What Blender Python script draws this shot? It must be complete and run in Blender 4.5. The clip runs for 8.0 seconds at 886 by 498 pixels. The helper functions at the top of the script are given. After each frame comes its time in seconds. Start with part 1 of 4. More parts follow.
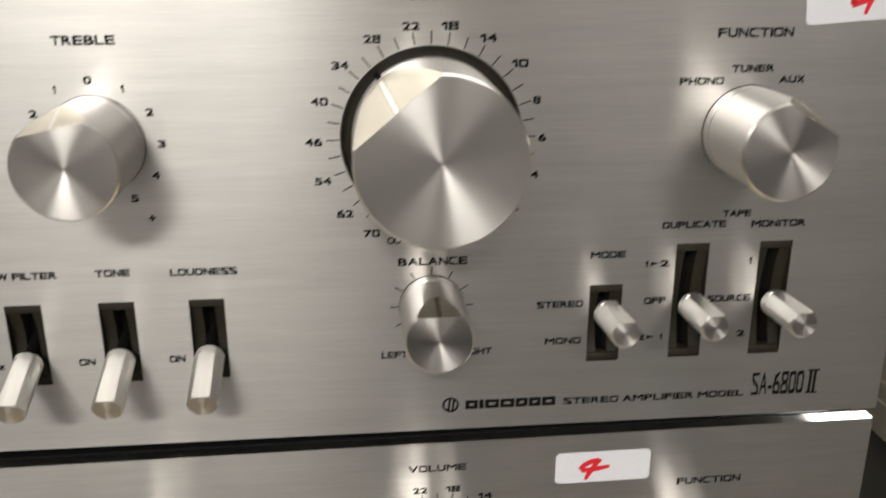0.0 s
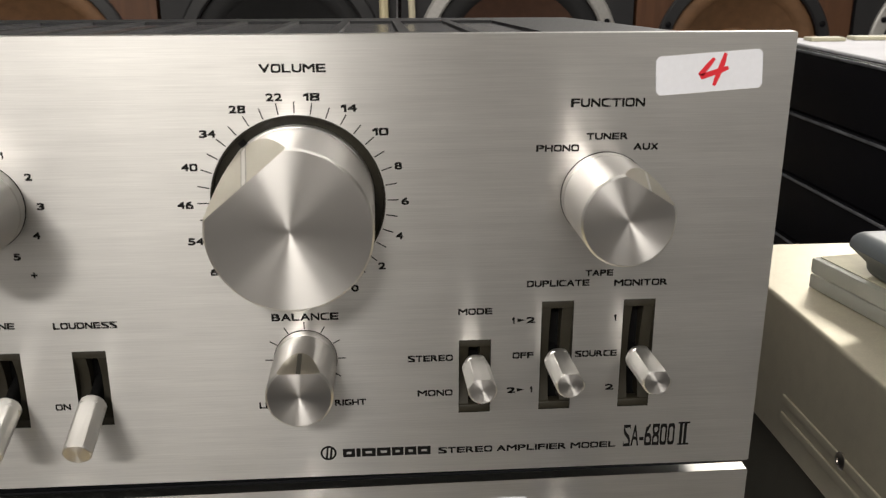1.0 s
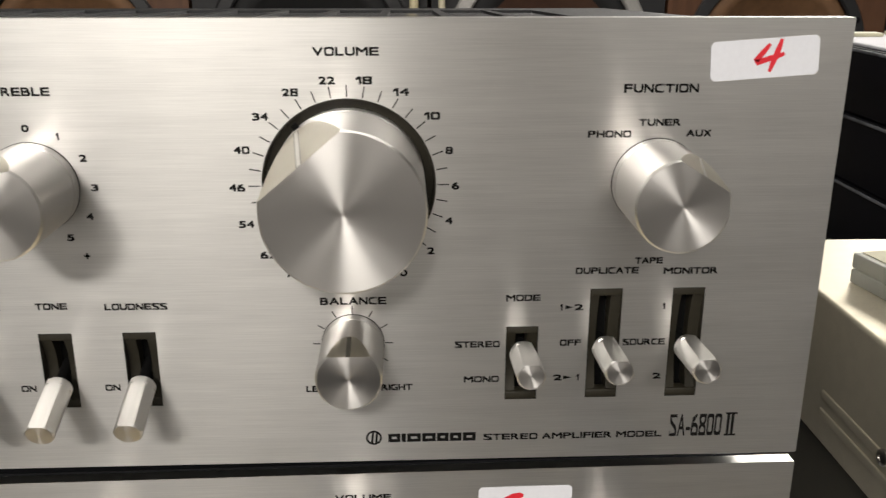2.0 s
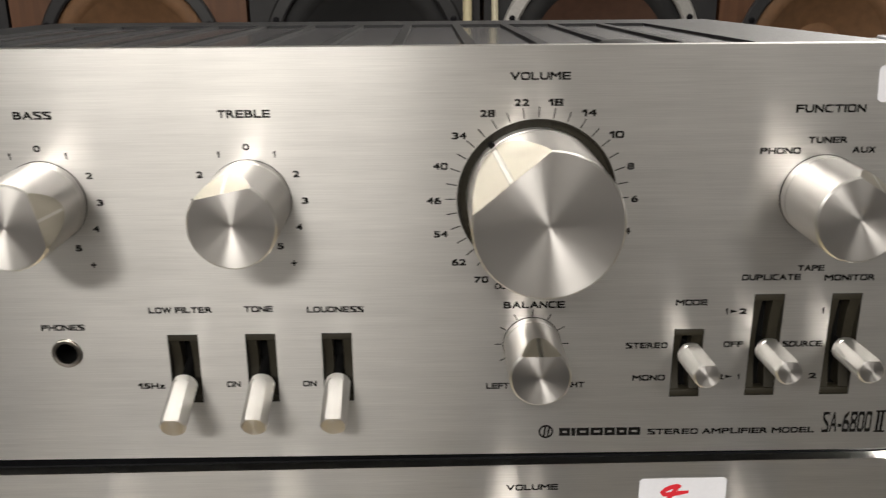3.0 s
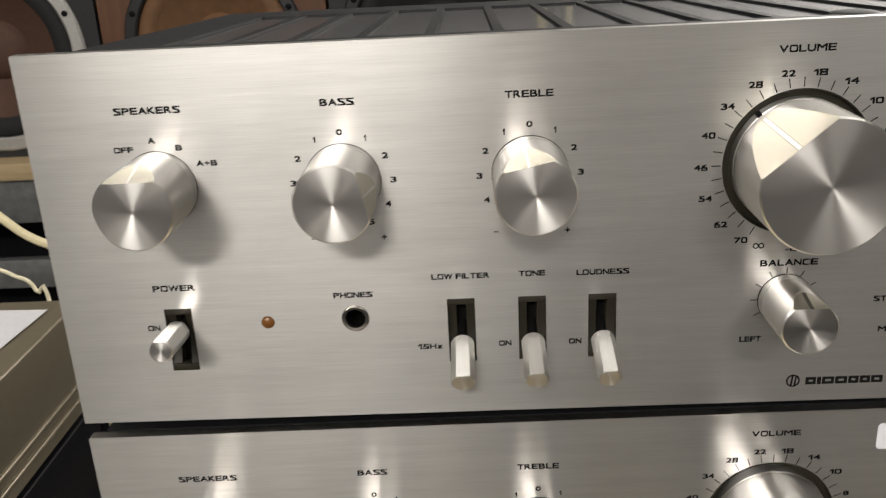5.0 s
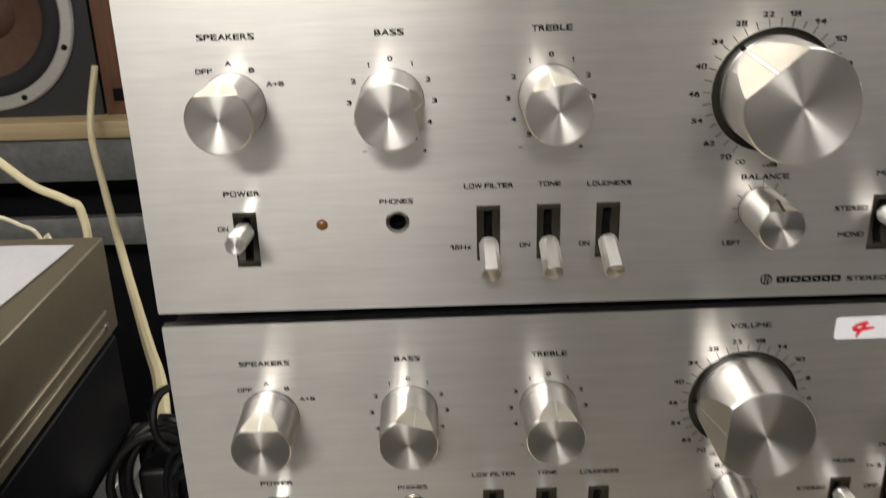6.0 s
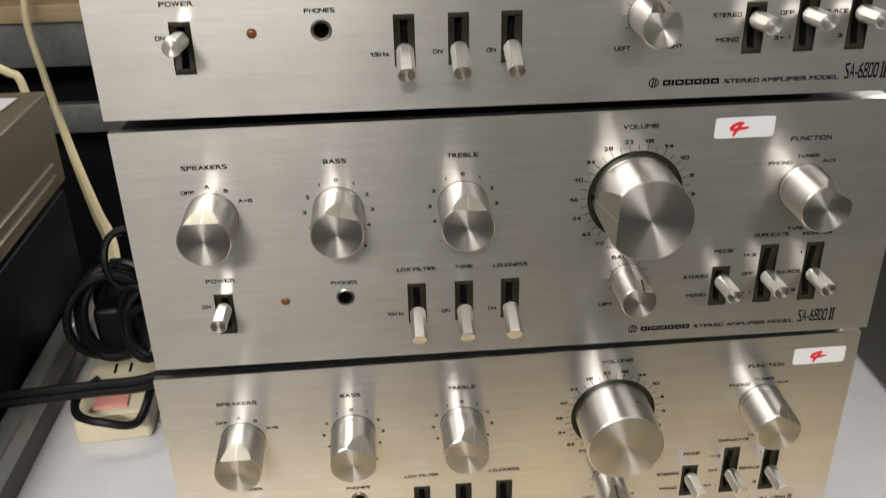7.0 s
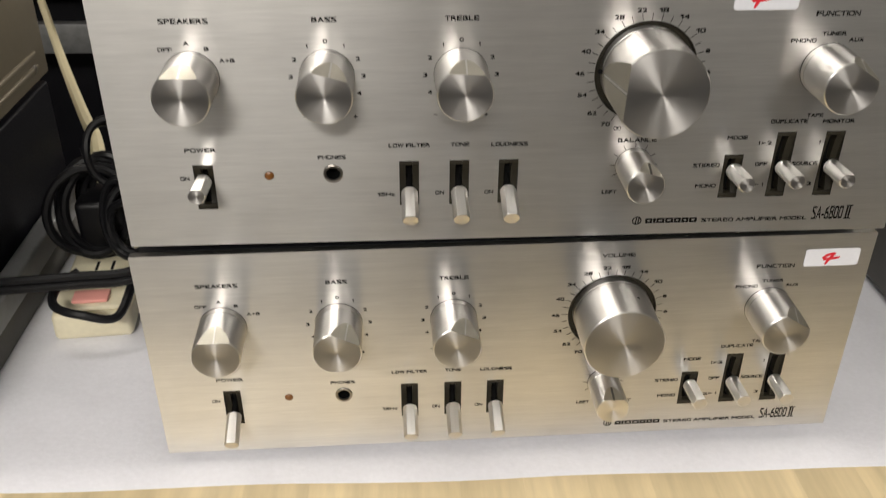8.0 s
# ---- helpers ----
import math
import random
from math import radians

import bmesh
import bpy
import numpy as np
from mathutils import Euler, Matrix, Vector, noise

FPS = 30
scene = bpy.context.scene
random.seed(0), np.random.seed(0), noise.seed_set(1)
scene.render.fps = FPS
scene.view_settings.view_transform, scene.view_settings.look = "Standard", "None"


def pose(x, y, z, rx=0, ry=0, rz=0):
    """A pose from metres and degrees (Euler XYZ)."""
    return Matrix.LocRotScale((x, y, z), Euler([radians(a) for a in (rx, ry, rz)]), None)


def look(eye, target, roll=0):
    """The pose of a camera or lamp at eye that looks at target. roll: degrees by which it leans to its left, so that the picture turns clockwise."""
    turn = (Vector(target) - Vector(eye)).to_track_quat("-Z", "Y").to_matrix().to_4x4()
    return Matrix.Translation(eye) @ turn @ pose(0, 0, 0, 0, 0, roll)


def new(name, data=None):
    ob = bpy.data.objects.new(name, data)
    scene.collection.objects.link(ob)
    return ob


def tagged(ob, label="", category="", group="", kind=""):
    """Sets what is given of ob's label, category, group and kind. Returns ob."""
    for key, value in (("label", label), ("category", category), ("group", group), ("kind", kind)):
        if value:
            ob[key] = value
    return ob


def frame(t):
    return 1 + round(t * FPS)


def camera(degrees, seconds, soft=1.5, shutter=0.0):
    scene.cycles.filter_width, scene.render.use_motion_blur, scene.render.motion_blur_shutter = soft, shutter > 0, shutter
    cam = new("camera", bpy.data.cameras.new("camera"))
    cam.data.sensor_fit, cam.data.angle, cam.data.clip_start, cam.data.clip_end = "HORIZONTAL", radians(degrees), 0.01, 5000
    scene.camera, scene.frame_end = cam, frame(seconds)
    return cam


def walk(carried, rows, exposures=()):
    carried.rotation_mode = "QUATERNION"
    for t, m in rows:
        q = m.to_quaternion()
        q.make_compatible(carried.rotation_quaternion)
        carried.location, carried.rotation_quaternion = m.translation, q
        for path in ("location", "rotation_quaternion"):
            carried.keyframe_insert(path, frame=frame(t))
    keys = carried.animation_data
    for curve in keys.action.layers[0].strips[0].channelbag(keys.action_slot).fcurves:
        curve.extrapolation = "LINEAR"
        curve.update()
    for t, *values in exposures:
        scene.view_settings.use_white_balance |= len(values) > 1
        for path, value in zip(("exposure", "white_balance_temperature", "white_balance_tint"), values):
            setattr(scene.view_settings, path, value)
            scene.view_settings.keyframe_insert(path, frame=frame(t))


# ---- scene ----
cam = camera(52.30, 8.0, soft=1.1, shutter=0.4)
cam.data.dof.use_dof, cam.data.dof.focus_distance, cam.data.dof.aperture_fstop = True, 0.365, 40
PATH = [
    (0, (0.2265, -0.2296, 1.1615), (0.2715, 0.2411, 0.9989), -0.05),
    (0.5, (0.2496, -0.2287, 1.1749), (0.2954, 0.2442, 1.0191), -0.07),
    (1, (0.2679, -0.2400, 1.1761), (0.3017, 0.2345, 1.0219), -0.05),
    (1.2, (0.2671, -0.2399, 1.1716), (0.2999, 0.2347, 1.0177), 0.09),
    (2.3, (0.2510, -0.2405, 1.1752), (0.2685, 0.2336, 1.0174), -0.06),
    (2.5, (0.2401, -0.2479, 1.1794), (0.2571, 0.2259, 1.0207), -0.27),
    (3, (0.2144, -0.2574, 1.1827), (0.2206, 0.2171, 1.0250), -0.35),
    (3.5, (0.1983, -0.2634, 1.1863), (0.1964, 0.2099, 1.0251), -1.10),
    (4, (0.1805, -0.2637, 1.1872), (0.1698, 0.2092, 1.0251), -2.62),
    (4.5, (0.1604, -0.2668, 1.1913), (0.1458, 0.2025, 1.0193), -2.92),
    (4.7, (0.1529, -0.2705, 1.1897), (0.1342, 0.1995, 1.0204), -2.97),
    (5.8, (0.1209, -0.3243, 1.1907), (0.1160, 0.1422, 1.0107), -2.07),
    (6, (0.1187, -0.3381, 1.1853), (0.1186, 0.1271, 1.0021), -1.64),
    (6.5, (0.1259, -0.3775, 1.1696), (0.1416, 0.0774, 0.9627), -1.27),
    (7, (0.1300, -0.3957, 1.1608), (0.1546, 0.0469, 0.9294), -1.27),
    (7.5, (0.1292, -0.3925, 1.1464), (0.1556, 0.0403, 0.8974), -0.26),
    (8, (0.1336, -0.3896, 1.1161), (0.1569, 0.0406, 0.8625), 0.49),
]
walk(cam, [(t, look(eye, target, roll)) for t, eye, target, roll in PATH],
     exposures=[(0, -0.08), (0.5, -0.13), (1.0, -0.05), (2.3, 0.02), (4.7, 0.0), (6.0, -0.07), (6.5, -0.12), (8.0, -0.11)])

# ---- world and lamps ----
world = bpy.data.worlds.new("world")
world.use_nodes = True
scene.world = world
world.node_tree.nodes["Background"].inputs[0].default_value = (0.55, 0.52, 0.48, 1)
world.node_tree.nodes["Background"].inputs[1].default_value = 0.02

LAMPS = [  # middle, size along x, size along y, watts
    ((-0.50, -2.35, 2.55), 1.25, 0.40, 113),
    ((-1.95, -1.75, 2.55), 1.10, 0.40, 26),
    ((1.60, -2.35, 2.55), 1.40, 0.40, 21),
    ((0.25, -0.02, 2.55), 2.4, 0.30, 15),
    # added lamp, unseen: brightens the north wall that the top cover mirrors
    ((2.30, 2.75, 2.55), 1.0, 0.20, 160),
]
for at, sx, sy, watts in LAMPS:
    data = bpy.data.lights.new("tube_light", "AREA")
    data.shape, data.size, data.size_y, data.energy = "RECTANGLE", sx, sy, watts
    data.color = (1.0, 0.948, 0.876)
    lamp = new("tube_light", data)
    lamp.matrix_world = look((at[0], at[1], at[2] - 0.075), (at[0], at[1] + 0.0001, 0))


# ---- materials ----
def material(name, colour, rough=0.5, metal=0.0, **more):
    m = bpy.data.materials.new(name)
    m.use_nodes = True
    b = m.node_tree.nodes["Principled BSDF"]
    b.inputs["Base Color"].default_value = (*colour, 1)
    b.inputs["Roughness"].default_value = rough
    b.inputs["Metallic"].default_value = metal
    for key, value in more.items():
        b.inputs[key.replace("_", " ")].default_value = value
    return m


def node(m, kind, **values):
    n = m.node_tree.nodes.new(kind)
    for key, value in values.items():
        n.inputs[key.replace("_", " ")].default_value = value
    return n


def join(m, a, out, b, into):
    m.node_tree.links.new(a.outputs[out], b.inputs[into])


def grain(m, scale, stretch=(1, 1, 1), low=0.85, high=1.1, rough=0.08, bump=0.0, detail=4.0, stains=0.0, stain_scale=0.0):
    """Varies colour, roughness and relief of m by stretched noise, with larger soft stains over it."""
    t = m.node_tree
    b = t.nodes["Principled BSDF"]
    coords = node(m, "ShaderNodeTexCoord")
    mapping = node(m, "ShaderNodeMapping", Scale=stretch)
    join(m, coords, "Object", mapping, "Vector")
    noise_node = node(m, "ShaderNodeTexNoise", Scale=scale, Detail=detail, Roughness=0.6)
    join(m, mapping, 0, noise_node, "Vector")
    ramp = node(m, "ShaderNodeMapRange", From_Min=0.25, From_Max=0.75, To_Min=low, To_Max=high)
    join(m, noise_node, 0, ramp, 0)
    mix = t.nodes.new("ShaderNodeMix")
    mix.data_type, mix.blend_type = "RGBA", "MULTIPLY"
    mix.inputs[0].default_value = 1
    mix.inputs[6].default_value = b.inputs["Base Color"].default_value
    join(m, ramp, 0, mix, 7)
    last = (mix, 2)
    if stains:
        big = node(m, "ShaderNodeTexNoise", Scale=stain_scale or scale * 0.09, Detail=3.0)
        join(m, coords, "Object", big, "Vector")
        ramp2 = node(m, "ShaderNodeMapRange", From_Min=0.4, From_Max=0.7, To_Min=1.0, To_Max=1 - stains)
        join(m, big, 0, ramp2, 0)
        mix2 = t.nodes.new("ShaderNodeMix")
        mix2.data_type, mix2.blend_type = "RGBA", "MULTIPLY"
        mix2.inputs[0].default_value = 1
        join(m, mix, 2, mix2, 6)
        join(m, ramp2, 0, mix2, 7)
        last = (mix2, 2)
    join(m, *last, b, "Base Color")
    if rough:
        r = b.inputs["Roughness"].default_value
        rr = node(m, "ShaderNodeMapRange", From_Min=0.25, From_Max=0.75, To_Min=max(r - rough, 0.02), To_Max=r + rough)
        join(m, noise_node, 0, rr, 0)
        join(m, rr, 0, b, "Roughness")
    if bump:
        bn = node(m, "ShaderNodeBump", Strength=0.6, Distance=bump)
        join(m, noise_node, 0, bn, "Height")
        join(m, bn, 0, b, "Normal")
    return m


def vary(m, low, high):
    """Sets alike pieces apart: each has its own depth of colour."""
    b = m.node_tree.nodes["Principled BSDF"]
    source = b.inputs["Base Color"].links[0].from_socket
    info = node(m, "ShaderNodeObjectInfo")
    span = node(m, "ShaderNodeMapRange", To_Min=low, To_Max=high)
    join(m, info, "Random", span, 0)
    mix = m.node_tree.nodes.new("ShaderNodeMix")
    mix.data_type, mix.blend_type = "RGBA", "MULTIPLY"
    mix.inputs[0].default_value = 1
    m.node_tree.links.new(source, mix.inputs[6])
    join(m, span, 0, mix, 7)
    join(m, mix, 2, b, "Base Color")
    return m


def streaks(m, scale, stretch, low, high):
    """Broad, uneven bands along the brushing, over the fine lines."""
    b = m.node_tree.nodes["Principled BSDF"]
    source = b.inputs["Base Color"].links[0].from_socket
    coords = node(m, "ShaderNodeTexCoord")
    mapping = node(m, "ShaderNodeMapping", Scale=stretch)
    join(m, coords, "Object", mapping, "Vector")
    bands = node(m, "ShaderNodeTexNoise", Scale=scale, Detail=3.0, Roughness=0.65)
    join(m, mapping, 0, bands, "Vector")
    span = node(m, "ShaderNodeMapRange", From_Min=0.3, From_Max=0.7, To_Min=low, To_Max=high)
    join(m, bands, 0, span, 0)
    mix = m.node_tree.nodes.new("ShaderNodeMix")
    mix.data_type, mix.blend_type = "RGBA", "MULTIPLY"
    mix.inputs[0].default_value = 1
    m.node_tree.links.new(source, mix.inputs[6])
    join(m, span, 0, mix, 7)
    join(m, mix, 2, b, "Base Color")
    return m


def brushed(m, amount):
    """Lines brushed along x: the gloss spreads upright."""
    b = m.node_tree.nodes["Principled BSDF"]
    b.inputs["Anisotropic"].default_value = amount
    up = node(m, "ShaderNodeCombineXYZ", Z=1.0)
    join(m, up, 0, b, "Tangent")
    return m


def turned(m, amount):
    """Lines turned round the local z axis: the gloss spreads across them."""
    b = m.node_tree.nodes["Principled BSDF"]
    b.inputs["Anisotropic"].default_value = amount
    coords = node(m, "ShaderNodeTexCoord")
    axis = node(m, "ShaderNodeCombineXYZ", Z=1.0)
    cross = m.node_tree.nodes.new("ShaderNodeVectorMath")
    cross.operation = "CROSS_PRODUCT"
    join(m, axis, 0, cross, 0)
    join(m, coords, "Object", cross, 1)
    turn = m.node_tree.nodes.new("ShaderNodeVectorTransform")
    turn.vector_type, turn.convert_from, turn.convert_to = "VECTOR", "OBJECT", "WORLD"
    join(m, cross, 0, turn, 0)
    geo = node(m, "ShaderNodeNewGeometry")
    across = m.node_tree.nodes.new("ShaderNodeVectorMath")
    across.operation = "CROSS_PRODUCT"
    join(m, geo, "Normal", across, 0)
    join(m, turn, 0, across, 1)
    unit = m.node_tree.nodes.new("ShaderNodeVectorMath")
    unit.operation = "NORMALIZE"
    join(m, across, 0, unit, 0)
    join(m, unit, 0, b, "Tangent")
    # fine rings
    dist = m.node_tree.nodes.new("ShaderNodeVectorMath")
    dist.operation = "MULTIPLY"
    dist.inputs[1].default_value = (1, 1, 0)
    join(m, coords, "Object", dist, 0)
    length = m.node_tree.nodes.new("ShaderNodeVectorMath")
    length.operation = "LENGTH"
    join(m, dist, 0, length, 0)
    rings = node(m, "ShaderNodeTexNoise", Scale=1300.0, Detail=2.0)
    rings.noise_dimensions = "1D"
    join(m, length, "Value", rings, "W")
    r = b.inputs["Roughness"].default_value
    rr = node(m, "ShaderNodeMapRange", From_Min=0.3, From_Max=0.7, To_Min=r - 0.007, To_Max=r + 0.007)
    join(m, rings, 0, rr, 0)
    join(m, rr, 0, b, "Roughness")
    return m


PANEL = brushed(streaks(grain(material("brushed_aluminium", (0.70, 0.69, 0.67), 0.286, 0.96), 30, (1.6, 1, 110), 0.89, 1.08, 0.006, 0.0, 5, 0.08, 26.0), 12, (1.0, 1, 22), 0.94, 1.04), 0.92)
EDGE = material("bare_aluminium_edge", (0.8, 0.79, 0.76), 0.3, 1.0)
KNOB = turned(material("turned_aluminium", (0.73, 0.712, 0.692), 0.315, 1.0), 0.96)
FACET = grain(material("polished_aluminium", (0.60, 0.575, 0.50), 0.40, 1.0), 600, (1, 1, 0.1), 0.95, 1.03, 0.04)
# greys that paint the shade inside the engraved pointer lines
GROOVE = material("groove_shade_dark", (0.09, 0.085, 0.07), 0.5, 0.5)
POINTER = material("pointer_groove_shade", (0.35, 0.34, 0.31), 0.5, 0.6)
INK = material("black_ink", (0.008, 0.0075, 0.0075), 0.6, 0.0, Specular_IOR_Level=0.12)
BEZEL = grain(material("olive_black_plastic", (0.024, 0.021, 0.014), 0.5, 0.0, Specular_IOR_Level=0.3), 900, (1, 1, 1), 0.8, 1.2, 0.08, 0.0)
# black that paints shade inside slits, bores and gaps; also the index marks
DARK = material("shade_and_mark_black", (0.005, 0.005, 0.005), 0.8, 0.0, Specular_IOR_Level=0.08)
COVER = grain(material("black_enamel_steel", (0.008, 0.0085, 0.010), 0.5), 900, (1, 1, 1), 0.8, 1.25, 0.06, 0.00004, 3, 0.1)
VENT = grain(material("glossy_black_vent", (0.014, 0.0145, 0.017), 0.16), 300, (1, 1, 1), 0.9, 1.1, 0.02, 0.0, 3, 0.1)
CHROME = material("nickel", (0.30, 0.28, 0.255), 0.28, 1.0)
AMBER = material("amber_lens", (0.17, 0.066, 0.014), 0.3)
LEVER = grain(material("lever_aluminium", (0.82, 0.81, 0.79), 0.36, 1.0), 500, (1, 1, 0.1), 0.93, 1.03, 0.04)
PAPER = grain(material("white_paper", (0.78, 0.79, 0.84), 0.6), 700, (1, 1, 1), 0.97, 1.02, 0.03)
SHEET = grain(material("grey_white_paper", (0.60, 0.60, 0.62), 0.7), 200, (1, 1, 1), 0.93, 1.03, 0.03, 0.0, 4, 0.06)
RED = material("red_marker", (0.72, 0.02, 0.035), 0.55)
RUBBER = material("black_rubber", (0.02, 0.02, 0.02), 0.7)
CLOTH = grain(material("white_felt", (0.785, 0.785, 0.83), 0.95), 300, (1, 1, 1), 0.95, 1.02, 0.0, 0.0003, 5, 0.07, 22.0)
PINE = vary(grain(material("pine_board", (0.76, 0.615, 0.37), 0.42), 11, (8, 0.7, 7), 0.74, 1.10, 0.06, 0.0001, 6, 0.1), 0.92, 1.06)
PLANK = grain(material("raw_plank", (0.50, 0.38, 0.22), 0.6), 12, (0.5, 9, 9), 0.75, 1.1, 0.05, 0.0, 6, 0.1)
BRONZE = grain(material("bronze_enamel", (0.21, 0.18, 0.125), 0.38, 0.4), 1400, (1, 1, 1), 0.85, 1.12, 0.06, 0.00003, 3, 0.06)
BEIGE = grain(material("champagne_enamel", (0.60, 0.56, 0.45), 0.55, 0.85), 1400, (1, 1, 1), 0.9, 1.08, 0.06, 0.00003, 3, 0.05)
BLACKCASE = grain(material("black_case", (0.006, 0.006, 0.008), 0.5, 0.0, Specular_IOR_Level=0.1), 700, (1, 1, 1), 0.8, 1.3, 0.08, 0.00003, 3, 0.1)
OLIVE = grain(material("dark_olive_case", (0.055, 0.052, 0.042), 0.45), 900, (1, 1, 1), 0.85, 1.15, 0.06, 0.0, 3, 0.1)
STEEL = grain(material("grey_steel", (0.28, 0.285, 0.285), 0.4, 0.6), 60, (1, 1, 1), 0.75, 1.15, 0.1, 0.0, 5, 0.2)
CREAM = grain(material("cream_plastic", (0.74, 0.68, 0.50), 0.4), 300, (1, 1, 1), 0.95, 1.04, 0.05, 0.0, 3, 0.06)
CABLECREAM = grain(material("cream_cable", (0.70, 0.62, 0.40), 0.45), 200, (1, 1, 1), 0.93, 1.05, 0.05)
CABLEBLACK = material("black_cable", (0.005, 0.005, 0.006), 0.42, 0.0, Specular_IOR_Level=0.28)
TRIM = grain(material("dull_silver_trim", (0.20, 0.21, 0.23), 0.45, 0.3), 30, (1, 1, 1), 0.2, 1.3, 0.1)
REDPLASTIC = material("red_rocker", (0.76, 0.34, 0.29), 0.3)
WALNUT = grain(material("walnut_veneer", (0.13, 0.056, 0.026), 0.45), 9, (9, 9, 0.6), 0.6, 1.2, 0.08, 0.0, 6, 0.15)
BAFFLE = grain(material("black_baffle", (0.018, 0.018, 0.02), 0.55), 300, (1, 1, 1), 0.8, 1.2, 0.08)
CASTING = grain(material("grey_casting", (0.50, 0.49, 0.47), 0.42, 0.4), 200, (1, 1, 1), 0.85, 1.08, 0.08)
CONE = grain(material("brown_paper_cone", (0.10, 0.05, 0.032), 0.75), 60, (1, 1, 1), 0.75, 1.15, 0.05, 0.0004, 6, 0.1)
TANCONE = grain(material("tan_paper_cone", (0.20, 0.105, 0.05), 0.75), 60, (1, 1, 1), 0.75, 1.15, 0.05, 0.0004, 6, 0.1)
FOAM = material("black_foam", (0.015, 0.015, 0.016), 0.8)
REMOTEGREY = grain(material("grey_plastic", (0.12, 0.135, 0.145), 0.45), 500, (1, 1, 1), 0.9, 1.08, 0.06)
CLEAR = material("clear_styrene", (0.88, 0.88, 0.80), 0.28, 0.0, Transmission_Weight=0.75, IOR=1.5)
YELLOWED = grain(material("yellowed_card", (0.56, 0.53, 0.39), 0.7), 100, (1, 1, 1), 0.85, 1.05, 0.0)
# walls out of view: greys set for the light they bounce into panels and covers
WALL = grain(material("dimmed_side_wall", (0.19, 0.188, 0.184), 0.85), 40, (1, 1, 1), 0.93, 1.04, 0.04, 0.0002, 5, 0.08)
BOUNCE_WALL = grain(material("bounce_wall_tone", (0.50, 0.50, 0.51), 0.85), 40, (1, 1, 1), 0.93, 1.04, 0.04, 0.0002, 5, 0.08)
REFLECTED_WALL = grain(material("reflected_wall_tone", (0.36, 0.35, 0.34), 0.85), 40, (1, 1, 1), 0.93, 1.04, 0.04, 0.0002, 5, 0.08)
CEIL = grain(material("ceiling_board", (0.74, 0.73, 0.70), 0.9), 60, (1, 1, 1), 0.95, 1.02, 0.03, 0.0, 4, 0.04)
FLOOR = grain(material("dark_vinyl_floor", (0.014, 0.0135, 0.013), 0.7), 30, (1, 1, 1), 0.8, 1.15, 0.1, 0.0, 5, 0.15)
TUBE = material("white_lamp_housing", (0.8, 0.8, 0.78), 0.4)


# ---- mesh helpers ----
def mesh_of(bm, name, *mats):
    bmesh.ops.recalc_face_normals(bm, faces=bm.faces)
    me = bpy.data.meshes.new(name)
    bm.to_mesh(me)
    bm.free()
    for m in mats:
        me.materials.append(m)
    return me


def smooth(me, degrees=35):
    me.polygons.foreach_set("use_smooth", [True] * len(me.polygons))
    me.set_sharp_from_angle(angle=radians(degrees))
    return me


def put(name, me, parent=None, m=None, label="", category="", kind="", group=""):
    ob = new(name, me)
    if parent is not None:
        ob.parent = parent
    ob.matrix_basis = m if m is not None else Matrix()
    return tagged(ob, label, category, group, kind)


def part(name, bm, mat, parent, label="", m=None, flat=False):
    me = mesh_of(bm, name, mat)
    if not flat:
        smooth(me)
    return put(name, me, parent, m, label)


def thing(name, at, label, category, group="", m=None):
    ob = new(name)
    ob.empty_display_size = 0.02
    ob.matrix_basis = m if m is not None else Matrix.Translation(at)
    return tagged(ob, label, category, group)


def box(a, b, bevel=0.0, segments=2, bm=None):
    """A box from corner a to corner b, with bevelled edges."""
    bm = bm or bmesh.new()
    made = bmesh.ops.create_cube(bm, size=1)["verts"]
    for v in made:
        v.co = [a[i] + (v.co[i] + 0.5) * (b[i] - a[i]) for i in range(3)]
    if bevel:
        edges = list({e for v in made for e in v.link_edges})
        bmesh.ops.bevel(bm, geom=edges, offset=bevel, segments=segments, affect="EDGES", profile=0.5)
    return bm


def revolve(profile, steps=64, bm=None):
    """Turns (radius, height) pairs round z; the ends close where the radius is 0."""
    bm = bm or bmesh.new()
    rings = []
    for r, z in profile:
        if r < 1e-7:
            rings.append([bm.verts.new((0, 0, z))])
        else:
            rings.append([bm.verts.new((r * math.cos(2 * math.pi * i / steps), r * math.sin(2 * math.pi * i / steps), z)) for i in range(steps)])
    for a, b in zip(rings, rings[1:]):
        for i in range(steps):
            j = (i + 1) % steps
            loop = [a[i % len(a)], a[j % len(a)], b[j % len(b)], b[i % len(b)]]
            loop = list(dict.fromkeys(loop))
            if len(loop) > 2:
                bm.faces.new(loop)
    return bm


